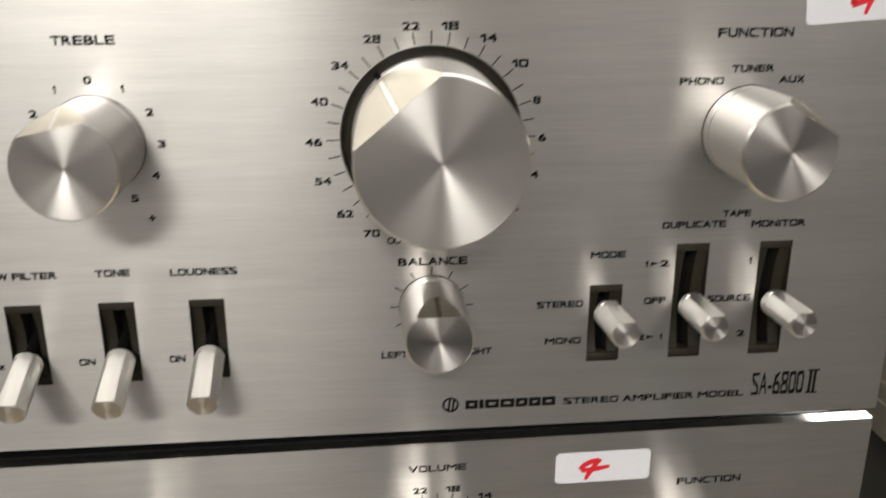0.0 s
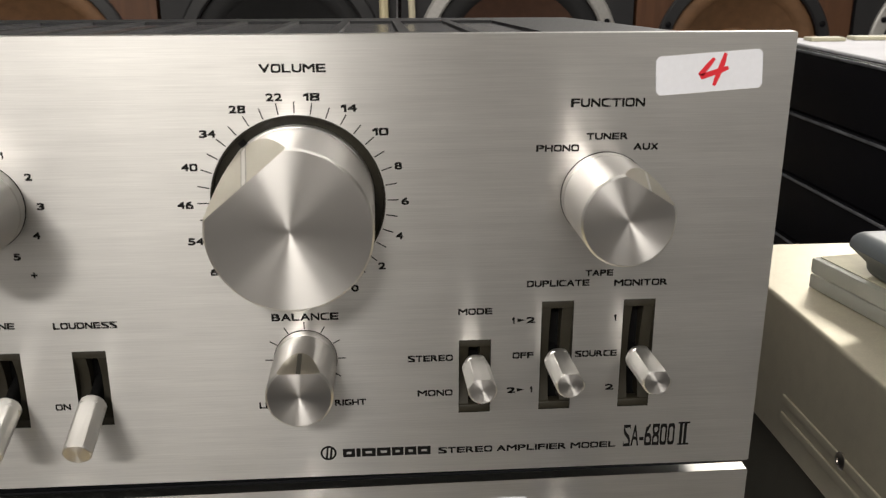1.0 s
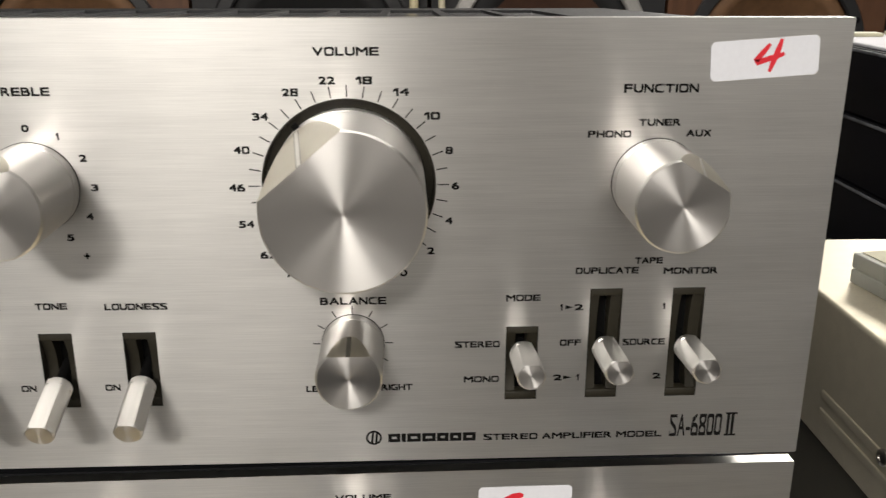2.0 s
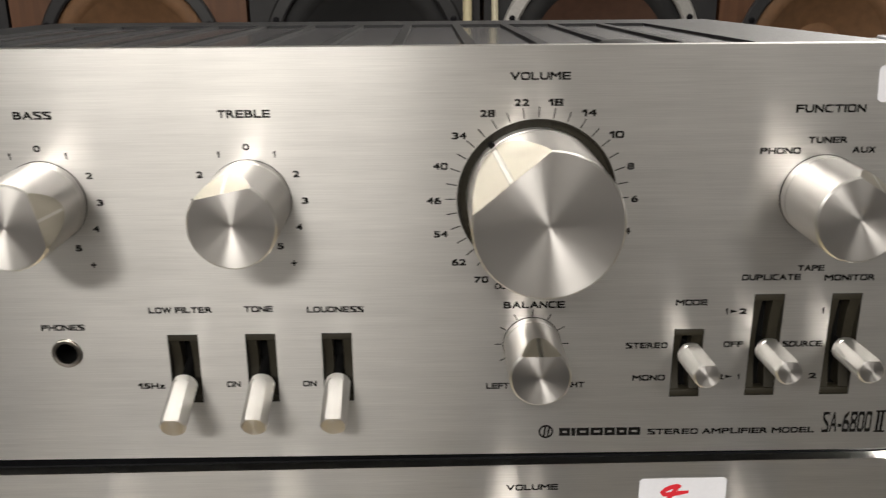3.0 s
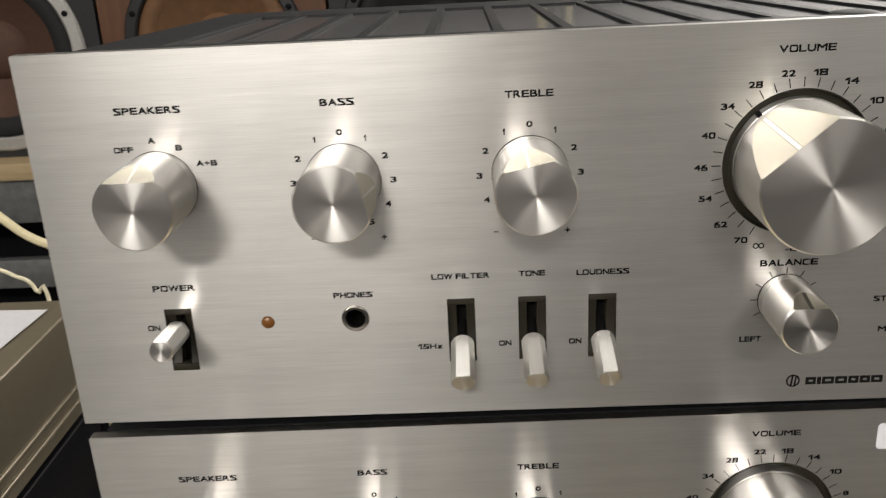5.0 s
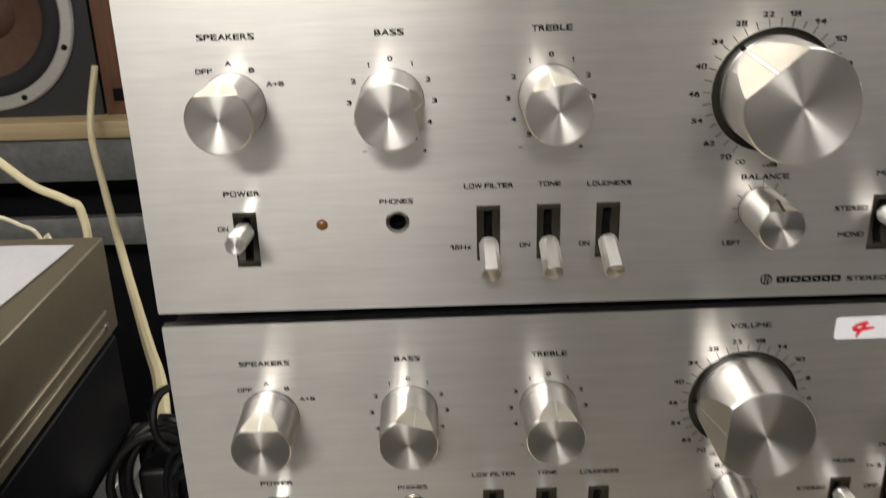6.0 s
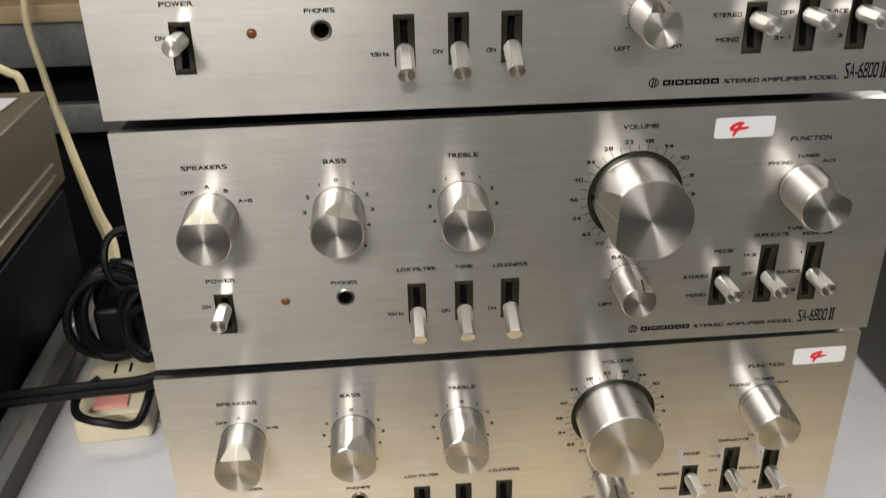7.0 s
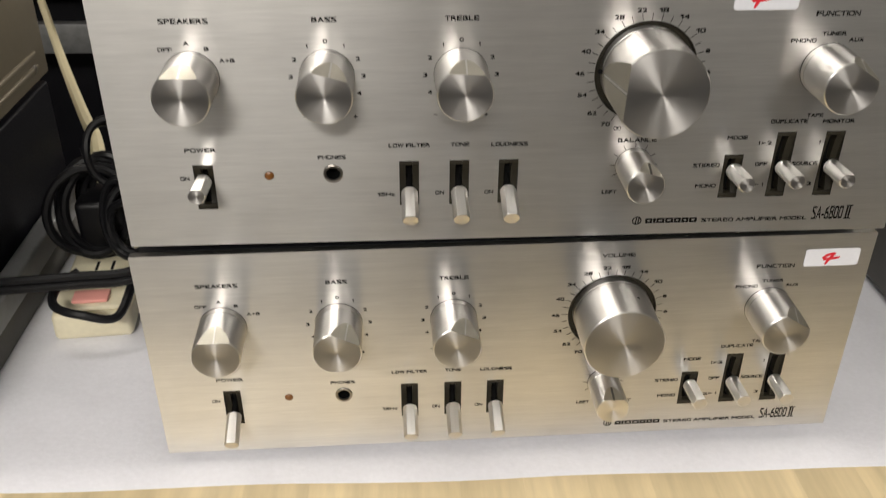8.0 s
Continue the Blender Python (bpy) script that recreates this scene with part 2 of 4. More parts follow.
def cable(points, radius, steps=8, fine=6):
    """A tube along a smooth line through the points."""
    pts = [Vector(p) for p in points]
    line = []
    for i in range(len(pts) - 1):
        p0, p1, p2, p3 = pts[max(i - 1, 0)], pts[i], pts[i + 1], pts[min(i + 2, len(pts) - 1)]
        for k in range(fine):
            t = k / fine
            line.append(0.5 * ((2 * p1) + (p2 - p0) * t + (2 * p0 - 5 * p1 + 4 * p2 - p3) * t * t + (3 * p1 - p0 - 3 * p2 + p3) * t ** 3))
    line.append(pts[-1])
    bm = bmesh.new()
    side, rings = Vector((0.3, 0.5, 0.8)), []
    for i, p in enumerate(line):
        ahead = (line[min(i + 1, len(line) - 1)] - line[max(i - 1, 0)]).normalized()
        side = (side - ahead * side.dot(ahead)).normalized()
        other = ahead.cross(side)
        rings.append([bm.verts.new(p + radius * (side * math.cos(2 * math.pi * k / steps) + other * math.sin(2 * math.pi * k / steps))) for k in range(steps)])
    for a, b in zip(rings, rings[1:]):
        for k in range(steps):
            bm.faces.new((a[k], a[(k + 1) % steps], b[(k + 1) % steps], b[k]))
    bm.faces.new(rings[0])
    bm.faces.new(rings[-1][::-1])
    return bm


def plate(outline, holes, y0, y1):
    """A plate in the xz plane from y0 to y1, with holes through it."""
    bm = bmesh.new()
    loops = []
    for ring in (outline, *holes):
        vs = [bm.verts.new((x, y0, z)) for x, z in ring]
        es = [bm.edges.new((vs[i], vs[(i + 1) % len(vs)])) for i in range(len(vs))]
        loops += es
    bmesh.ops.triangle_fill(bm, use_beauty=True, use_dissolve=False, edges=loops)
    made = bmesh.ops.extrude_face_region(bm, geom=list(bm.faces))["geom"]
    for v in made:
        if isinstance(v, bmesh.types.BMVert):
            v.co.y = y1
    return bm


def circle(cx, cz, r, n=48):
    return [(cx + r * math.cos(2 * math.pi * i / n), cz + r * math.sin(2 * math.pi * i / n)) for i in range(n)]


def rect(x0, z0, x1, z1):
    return [(x0, z0), (x1, z0), (x1, z1), (x0, z1)]


LETTERS = {}


WIDTHS = {"I": 0.2, "1": 0.22, "M": 1.25, "W": 1.4, "A": 1.12, "V": 1.12, "L": 0.9, "F": 0.92, "-": 0.6, "+": 0.9, "z": 0.8}
SQUARED = "OCG0DS689"


def square_up(co, faces, text):
    """Gives the letters of a word one width and draws their round strokes out towards the corners, as in wide panel lettering."""
    root = list(range(len(co)))

    def top(i):
        while root[i] != i:
            i = root[i]
        return i
    for f in faces:
        for i in f[1:]:
            root[top(i)] = top(f[0])
    letters = {}
    for i in range(len(co)):
        letters.setdefault(top(i), []).append(i)
    letters = sorted(letters.values(), key=lambda ids: co[ids, 0].mean())
    if len(letters) != len(text.replace(" ", "")):
        return []
    at, turn, flags = 0.0, iter(letters), []
    for sign in text:
        if sign == " ":
            at += 0.45
            continue
        ids = next(turn)
        if sign == "1":
            at += 0.36
            flags.append(ids)
        wide = WIDTHS.get(sign, 1.0)
        p = co[ids][:, :2]
        lo, hi = p.min(0), p.max(0)
        q = (p - (lo + hi) / 2) / ((hi - lo) / 2).clip(1e-6)
        if sign in SQUARED:
            r = np.hypot(q[:, 0], q[:, 1])
            push = r / np.abs(q).max(1).clip(1e-6)
            amount = np.full(len(ids), 0.75)
            if sign == "D":
                amount[q[:, 0] < 0] = 0
            q = (q * (1 + (push - 1) * amount)[:, None]).clip(-1, 1)
        co[ids, 0] = at + (q[:, 0] + 1) / 2 * wide
        co[ids, 1] = q[:, 1] * (hi[1] - lo[1]) / 2 + (lo[1] + hi[1]) / 2
        at += wide + 0.17
    low, high = co[:, 0].min(), co[:, 0].max()
    co[:, 0] = (co[:, 0] - low) / max(high - low, 1e-6) - 0.5
    unit = 1 / max(high - low, 1e-6)
    return [(co[ids, 0].min(), unit) for ids in flags]


def word_mesh(text, w, h, weight=0.00005):
    """A printed word in the built-in font, w wide and h high, its middle at the origin, in the xz plane."""
    key = (text, round(w, 5), round(h, 5))
    if key in LETTERS:
        return LETTERS[key]
    curve = bpy.data.curves.new("word", "FONT")
    curve.body, curve.resolution_u = text, 5
    ob = new("word", curve)
    graph = bpy.context.evaluated_depsgraph_get()
    graph.update()
    me = bpy.data.meshes.new_from_object(ob.evaluated_get(graph))
    bpy.data.objects.remove(ob)
    bpy.data.curves.remove(curve)
    co = np.empty(len(me.vertices) * 3)
    me.vertices.foreach_get("co", co)
    co = co.reshape(-1, 3)
    lo, hi = co.min(0), co.max(0)
    if not w:
        w = h * (hi[0] - lo[0]) / (hi[1] - lo[1]) * 1.15
    co = (co - (lo + hi) / 2) / (hi - lo).clip(1e-6)
    d = weight
    faces = [tuple(p.vertices) for p in me.polygons]
    flags = square_up(co, faces, text) if len(text) > 1 else []
    if text == "1":
        w = 0.40 * h
        co = np.array([(0.02, -0.5, 0), (0.5, -0.5, 0), (0.5, 0.5, 0), (0.02, 0.5, 0)])
        faces = [(0, 1, 2, 3)]
        flags = [(0.02, 1.5)]
    for x, unit in flags:  # the flag of a one
        n = len(co)
        co = np.vstack([co, [(x, 0.5, 0), (x - 0.34 * unit, 0.26, 0), (x - 0.34 * unit, 0.08, 0), (x, 0.26, 0)]])
        faces.append((n, n + 1, n + 2, n + 3))
    verts, polys = [], []
    for k, (dx, dz) in enumerate(((-0.6 * d, -d), (0.6 * d, -d), (-0.6 * d, d), (0.6 * d, d))):
        base = len(verts)
        verts += [(x * (w - 2 * d) + dx, -0.000003 * k, z * (h - 2 * d) + dz) for x, z, _ in co]
        polys += [tuple(base + i for i in f) for f in faces]
    bpy.data.meshes.remove(me)
    me = bpy.data.meshes.new("word")
    me.from_pydata(verts, [], polys)
    me.materials.append(INK)
    LETTERS[key] = me
    return me


# ---- the room ----
def slab(name, a, b, mat, label, category):
    return put(name, mesh_of(box(a, b), name, mat), None, None, label, category, "structure")


slab("floor", (-3.4, -3.6, -0.1), (3.0, 3.4, 0.0), FLOOR, "dark vinyl floor of the shop room", "floor")
slab("ceiling", (-3.4, -3.6, 2.7), (3.0, 3.4, 2.8), CEIL, "off-white board ceiling with tube lamps", "ceiling")
# unseen walls: north and south paler to feed reflections, sides dark to hold back fill
slab("wall_north", (-3.4, 3.4, 0.0), (3.0, 3.5, 2.7), BOUNCE_WALL, "unseen wall behind the loudspeakers, pale to bounce rear lamp light", "wall")
slab("wall_south", (-3.4, -3.7, 0.0), (3.0, -3.6, 2.7), REFLECTED_WALL, "unseen wall facing the shelves, grey set for panel reflections", "wall")
slab("wall_west", (-3.5, -3.7, 0.0), (-3.4, 3.5, 2.7), WALL, "unseen side wall, kept dark to limit bounced light", "wall")
slab("wall_east", (3.0, -3.7, 0.0), (3.1, 3.5, 2.7), WALL, "unseen side wall, kept dark to limit bounced light", "wall")
for at, sx, sy, watts in LAMPS:
    lampcase = thing("ceiling_light", (at[0], at[1], 2.7), "unseen white ceiling light housing above an assumed lamp", "ceiling light", "ceiling lights")
    part("housing", box((-sx / 2 - 0.02, -sy / 2 - 0.02, -0.14), (sx / 2 + 0.02, sy / 2 + 0.02, 0.0), 0.01), TUBE, lampcase)

# ---- table and cloth ----
TOP = 0.75
table = thing("table", (0.15, 0.1, 0), "light pine table with a clear-grained wooden top", "table")
tm = Matrix.Translation((-0.15, -0.1, 0))
widths = random.Random(11)
x = -1.3
while x < 1.6:  # glued strips, running from front to back
    w = min(widths.choice((0.036, 0.042, 0.048)), 1.6 - x)
    part("strip", box((x, -0.120, TOP - 0.038), (x + w - 0.00005, 0.343, TOP - 0.004)), PINE, table, m=tm)
    x += w
for x in (-1.2, 1.5):
    for y in (-0.08, 0.29):
        part("leg", box((x - 0.03, y - 0.03, 0), (x + 0.03, y + 0.03, TOP - 0.038), 0.003), PINE, table, m=tm)


def felt(x0, x1, y0, y1):
    """A soft sheet with gentle waves and a rounded, uneven rim."""
    bm = bmesh.new()
    nx, ny = 200, 40
    grid = []
    for i in range(nx + 1):
        col = []
        for j in range(ny + 1):
            x, y = x0 + (x1 - x0) * i / nx, y0 + (y1 - y0) * j / ny
            rim = min(1.0, min(j, ny - j) / 1.5)
            yy = y + (0.0022 * noise.noise((x * 9, 0.3, 0)) if j == 0 else 0)
            z = TOP - 0.004 + 0.0035 * math.sqrt(rim) + (0.0005 * noise.noise((x * 14, y * 14, 1.5)) + 0.0007 * noise.noise((x * 3, y * 26, 4.0)) if j > 1 else 0)
            col.append(bm.verts.new((x, yy, z)))
        grid.append(col)
    for i in range(nx):
        for j in range(ny):
            bm.faces.new((grid[i][j], grid[i + 1][j], grid[i + 1][j + 1], grid[i][j + 1]))
    return bm


cloth = put("felt_cloth", smooth(mesh_of(felt(-1.25, 1.55, -0.018, 0.335), "felt_cloth", CLOTH), 80), None, None,
            "white felt cloth spread over the pine table", "cloth")

# ---- stereo amplifiers ----
MM = 0.001
W, H = 0.380, 0.1310
VOL, KZ = (0.2453, 0.0866), 0.0868
SMALL = {"spk": 0.0408, "bass": 0.1006, "treble": 0.1607, "function": 0.3297}
BAL = (0.2450, 0.0397)
LOW_SLOTS = {"power": 0.0400, "filter": 0.1367, "tone": 0.1607, "loudness": 0.1843, "mode": 0.2940}
TALL_SLOTS = {"duplicate": 0.3180, "monitor": 0.3420}
VENT_X, VENT_STEP = 0.0425, 0.0247
SHARED = {}


def shared(key, build):
    if key not in SHARED:
        SHARED[key] = build()
    return SHARED[key]


def panel_mesh():
    c = 0.0004
    low = 0.0008
    outline = [(c, low), (W - c, low), (W, low + c), (W, H - c), (W - c, H), (c, H), (0, H - c), (0, low + c)]
    holes = [circle(VOL[0], VOL[1], 0.0237, 72), circle(0.1006, 0.0383, 0.0047, 32), circle(0.0705, 0.0379, 0.0023, 24)]
    holes += [rect(x - 0.0047, 0.0207, x + 0.0047, 0.0441) for x in LOW_SLOTS.values()]
    holes += [rect(x - 0.0047, 0.0209, x + 0.0047, 0.0555) for x in TALL_SLOTS.values()]
    bm = plate(outline, holes, 0.0, 0.0042)
    me = mesh_of(bm, "front_panel", PANEL, EDGE, BEZEL)
    for p in me.polygons:
        inside = 0.002 < p.center.x < W - 0.002 and 0.002 < p.center.z < H - 0.002
        p.material_index = 0 if abs(p.normal.y) > 0.9 else (2 if inside else 1)
    return me


def facet_end(r):
    """How near the foot the slanting flat runs out, as a share of the depth."""
    return 0.22 if r > 0.02 else (0.60 if r > 0.01 else 0.64)


def knob_mesh(r, depth, steps=96, flat=True):
    """A turned knob on the z axis, with a groove near its foot and a slanting flat cut into its front."""
    e = 0.0005
    bm = revolve([(0, 0), (r, 0), (r, 0.13 * depth), (r - 0.0005, 0.135 * depth), (r - 0.0005, 0.155 * depth), (r, 0.16 * depth),
                  (r, depth - e), (r - e, depth), (r * 0.03, depth), (0, depth - 0.0001)], steps)
    if not flat:
        me = mesh_of(bm, "knob", KNOB, EDGE)
        for p in me.polygons:
            p.material_index = 1 if depth - e < p.center.z < depth and p.center.xy.length > 0.8 * r else 0
        return smooth(me, 25)
    a, b = Vector((0, 0.755 * r, depth)), Vector((0, r, facet_end(r) * depth))
    n = Vector((1, 0, 0)).cross(b - a).normalized()
    if n.y < 0:
        n = -n
    bmesh.ops.bisect_plane(bm, geom=[*bm.verts, *bm.edges, *bm.faces], dist=1e-7, plane_co=a, plane_no=n, clear_outer=True)
    rim = [ed for ed in bm.edges if ed.is_boundary]
    bmesh.ops.holes_fill(bm, edges=rim, sides=0)
    me = mesh_of(bm, "knob", KNOB, FACET, EDGE)
    for p in me.polygons:
        if depth - e * 0.9 < p.center.z < depth - e * 0.1 and p.center.xy.length > 0.8 * r:
            p.material_index = 2
        if p.normal.dot(n) > 0.9995:
            p.material_index = 1
    return smooth(me, 25)


def pointer_mesh(r, depth, mat):
    a, b = Vector((0, 0.755 * r, depth)), Vector((0, r, facet_end(r) * depth))
    long = (b - a).length * 0.96
    wide = 0.0009 if r > 0.02 else (0.0006 if r < 0.01 else 0.0004)
    bm = box((-wide, -0.00003, 0), (wide, 0.00006, long))
    if r > 0.02:  # the groove's sheen as a bright strip between two dark lines for shaded edges
        box((-0.0006, 0.00002, 0.0001), (0.0006, 0.00009, long * 0.99), bm=bm)
    turn = (b - a).normalized()
    bm.transform(Matrix.Translation(a) @ turn.to_track_quat("Z", "Y").to_matrix().to_4x4())
    me = mesh_of(bm, "pointer", mat, EDGE)
    for p in me.polygons:
        p.material_index = 1 if p.index > 5 else 0
    return me


def facing(x, z, turn=0.0):
    """Local z points out of the panel, local y up; turn: clockwise degrees."""
    return Matrix.Translation((x, 0, z)) @ pose(0, 0, 0, 90, 0, 0) @ pose(0, 0, 0, 0, 0, -turn)


def lever_mesh():
    """A metal switch lever along z, with a waist at its foot and a flat on its upper side."""
    r, n = 0.0040, 40
    bm = revolve([(0, 0), (0.0016, 0), (0.0016, 0.0108), (0.0031, 0.0108), (0.0036, 0.0111), (r, 0.0117), (r, 0.0132), (r - 0.0003, 0.0134), (r - 0.0003, 0.0138), (r, 0.0140), (r, 0.0290), (r - 0.0005, 0.0296), (0.0002, 0.0296), (0, 0.0295)], n)
    for no, d in (((0, 1, 0.02), 0.0032), ((0.87, 0.5, 0.0), 0.0036), ((-0.87, 0.5, 0.0), 0.0036)):
        at = Vector((no[0], no[1], 0)).normalized() * d + Vector((0, 0, 0.0296))
        no = Vector(no).normalized()
        bmesh.ops.bisect_plane(bm, geom=[*bm.verts, *bm.edges, *bm.faces], dist=1e-7, plane_co=at, plane_no=no, clear_outer=True)
        bmesh.ops.holes_fill(bm, edges=[ed for ed in bm.edges if ed.is_boundary], sides=0)
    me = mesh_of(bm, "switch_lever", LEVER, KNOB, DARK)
    # the foot, inside the slit, is painted black for the shade there
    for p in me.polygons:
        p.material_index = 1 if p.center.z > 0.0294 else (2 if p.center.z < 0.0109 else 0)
    return smooth(me, 20)


def bezel_mesh(z0, z1):
    """The dished plastic surround of a switch: two curved ramps towards a narrow slit, and the frame round them."""
    bm = bmesh.new()
    half, mid, n = 0.0047, (z0 + z1) / 2, 14
    slit = 0.0017
    for side in (-1, 1):
        prev = None
        for i in range(n + 1):
            u = -1 + 2 * i / n
            z = mid + u * ((z1 - z0) / 2 - 0.002)
            y = 0.0010 + 0.0026 * (1 - u * u)
            now = (bm.verts.new((side * half, y - 0.0003, z)), bm.verts.new((side * slit, y, z)), bm.verts.new((side * slit, y + 0.006, z)))
            if prev:
                bm.faces.new((prev[0], prev[1], now[1], now[0]))
                bm.faces.new((prev[1], prev[2], now[2], now[1]))
            prev = now
    for a, b in ((z0, z0 + 0.0024), (z1 - 0.0024, z1)):
        box((-half, 0.0002, a), (half, 0.004, b), 0.0004, 2, bm)
    return smooth(mesh_of(bm, "slot_bezel", BEZEL), 30)


def ribbon(strokes, width):
    """Flat pen strokes in the xz plane, thin at their ends."""
    bm = bmesh.new()
    for lift, pts in enumerate(strokes):
        pts = [Vector((x, -0.00006 - 0.00002 * lift, z)) for x, z in pts]
        prev = None
        for i, p in enumerate(pts):
            d = (pts[min(i + 1, len(pts) - 1)] - pts[max(i - 1, 0)]).normalized()
            s = Vector((-d.z, 0, d.x)) * width * (0.30 if i in (0, len(pts) - 1) else 0.5)
            now = (bm.verts.new(p + s), bm.verts.new(p - s))
            if prev:
                bm.faces.new((prev[0], prev[1], now[1], now[0]))
            prev = now
    return bm


def sticker(parent, x, z, tilt, loop):
    bm = plate([(sx * (0.0146 - k), sz * (0.0052 - j)) for sx, sz, k, j in
                ((-1, -1, 0.001, 0), (1, -1, 0.001, 0), (1, -1, 0, 0.001), (1, 1, 0, 0.001), (1, 1, 0.001, 0), (-1, 1, 0.001, 0), (-1, 1, 0, 0.001), (-1, -1, 0, 0.001))], [], -0.00012, 0.0)
    ob = part("paper_sticker", bm, PAPER, parent, "white paper sticker with a handwritten red four", m=Matrix.Translation((x, -0.0001, z)) @ pose(0, 0, 0, 0, -tilt, 0), flat=True)
    if loop is not None:
        strokes = [[(3.2, 1.9), (2.0, 2.3), (0.0, 1.9), (-2.0, 0.9), (-3.0, -0.2), (-2.4, -0.9), (-0.6, -0.9), (2.4, -0.5), (5.8, 0.0)], [(2.6, 2.7), (1.2, 0.5), (-0.4, -1.8), (-1.5, -4.3)]]
        strokes = [[(x + loop, z) for x, z in s] for s in strokes]
    else:
        strokes = [[(1.3, 3.7), (-0.6, 1.6), (-2.5, -0.5), (-2.2, -1.0), (0.5, -0.3), (3.0, 0.3), (5.2, 0.9)], [(4.4, 4.8), (3.6, 2.4), (2.4, -0.6), (1.2, -3.6)]]
    part("handwritten_digit", ribbon([[(a * MM, b * MM) for a, b in s] for s in strokes], 0.0015 if loop is None else 0.0017), RED, ob, "red felt-pen figure four", m=Matrix.Translation((0, -0.00012, 0)), flat=True)


WORDS = [  # text, middle x, middle z, width, height in millimetres
    ("SPEAKERS", 40.4, 112.3, 21.4, 2.5), ("BASS", 100.7, 112.4, 11.0, 2.5), ("TREBLE", 160.8, 112.4, 15.2, 2.5),
    ("VOLUME", 245.4, 122.5, 17.4, 2.5), ("FUNCTION", 329.4, 112.6, 20.4, 2.6), ("PHONO", 316.1, 100.3, 12.0, 2.1),
    ("TUNER", 329.7, 103.4, 11.6, 2.1), ("AUX", 340.6, 100.4, 7.0, 2.1), ("TAPE", 329.6, 63.9, 8.2, 2.1),
    ("DUPLICATE", 317.8, 61.0, 18.2, 2.2), ("MONITOR", 341.9, 60.7, 15.8, 2.2), ("MODE", 294.0, 53.0, 10.0, 2.2),
    ("STEREO", 281.0, 38.7, 13.2, 2.2), ("MONO", 282.3, 27.5, 10.5, 2.2), ("OFF", 308.2, 38.8, 6.3, 2.2),
    ("SOURCE", 329.9, 38.7, 12.6, 2.2), ("1", 335.0, 49.9, 0, 2.2), ("2", 334.5, 27.6, 2.7, 2.1),
    ("BALANCE", 245.4, 52.8, 19.0, 2.5), ("LEFT", 234.5, 25.3, 7.4, 2.2), ("RIGHT", 257.4, 25.4, 9.3, 2.2),
    ("STEREO AMPLIFIER MODEL", 310.4, 8.2, 54.4, 2.3), ("LOUDNESS", 184.3, 52.0, 17.6, 2.2), ("TONE", 160.8, 52.4, 9.0, 2.2),
    ("LOW FILTER", 136.9, 52.3, 19.6, 2.2), ("15Hz", 125.9, 26.7, 7.8, 2.2), ("PHONES", 100.4, 46.9, 13.4, 2.2),
    ("POWER", 39.9, 51.7, 14.6, 2.4), ("OFF", 31.0, 99.9, 6.4, 2.1), ("A", 40.4, 102.6, 2.5, 2.1),
    ("B", 48.9, 100.0, 2.3, 2.1), ("A+B", 57.2, 94.6, 6.9, 2.1), ("ON", 31.0, 37.2, 4.4, 2.2),
    ("ON", 151.3, 27.0, 4.4, 2.2), ("ON", 175.2, 26.9, 4.4, 2.2),
    ("1", 305.1, 49.9, 0, 2.2), ("2", 310.2, 49.9, 2.7, 2.1), ("2", 304.9, 27.6, 2.7, 2.1), ("1", 310.9, 27.6, 0, 2.2),
    ("-dB", 246.6, 57.6, 6.0, 1.9),
]
VOLUME_MARKS = ((10, "18"), (30, "14"), (50, "10"), (70, "8"), (90, "6"), (110, "4"), (130, "2"), (150, "0"), (-10, "22"), (-30, "28"),
                (-50, "34"), (-70, "40"), (-90, "46"), (-110, "54"), (-130, "62"), (-147, "70"))


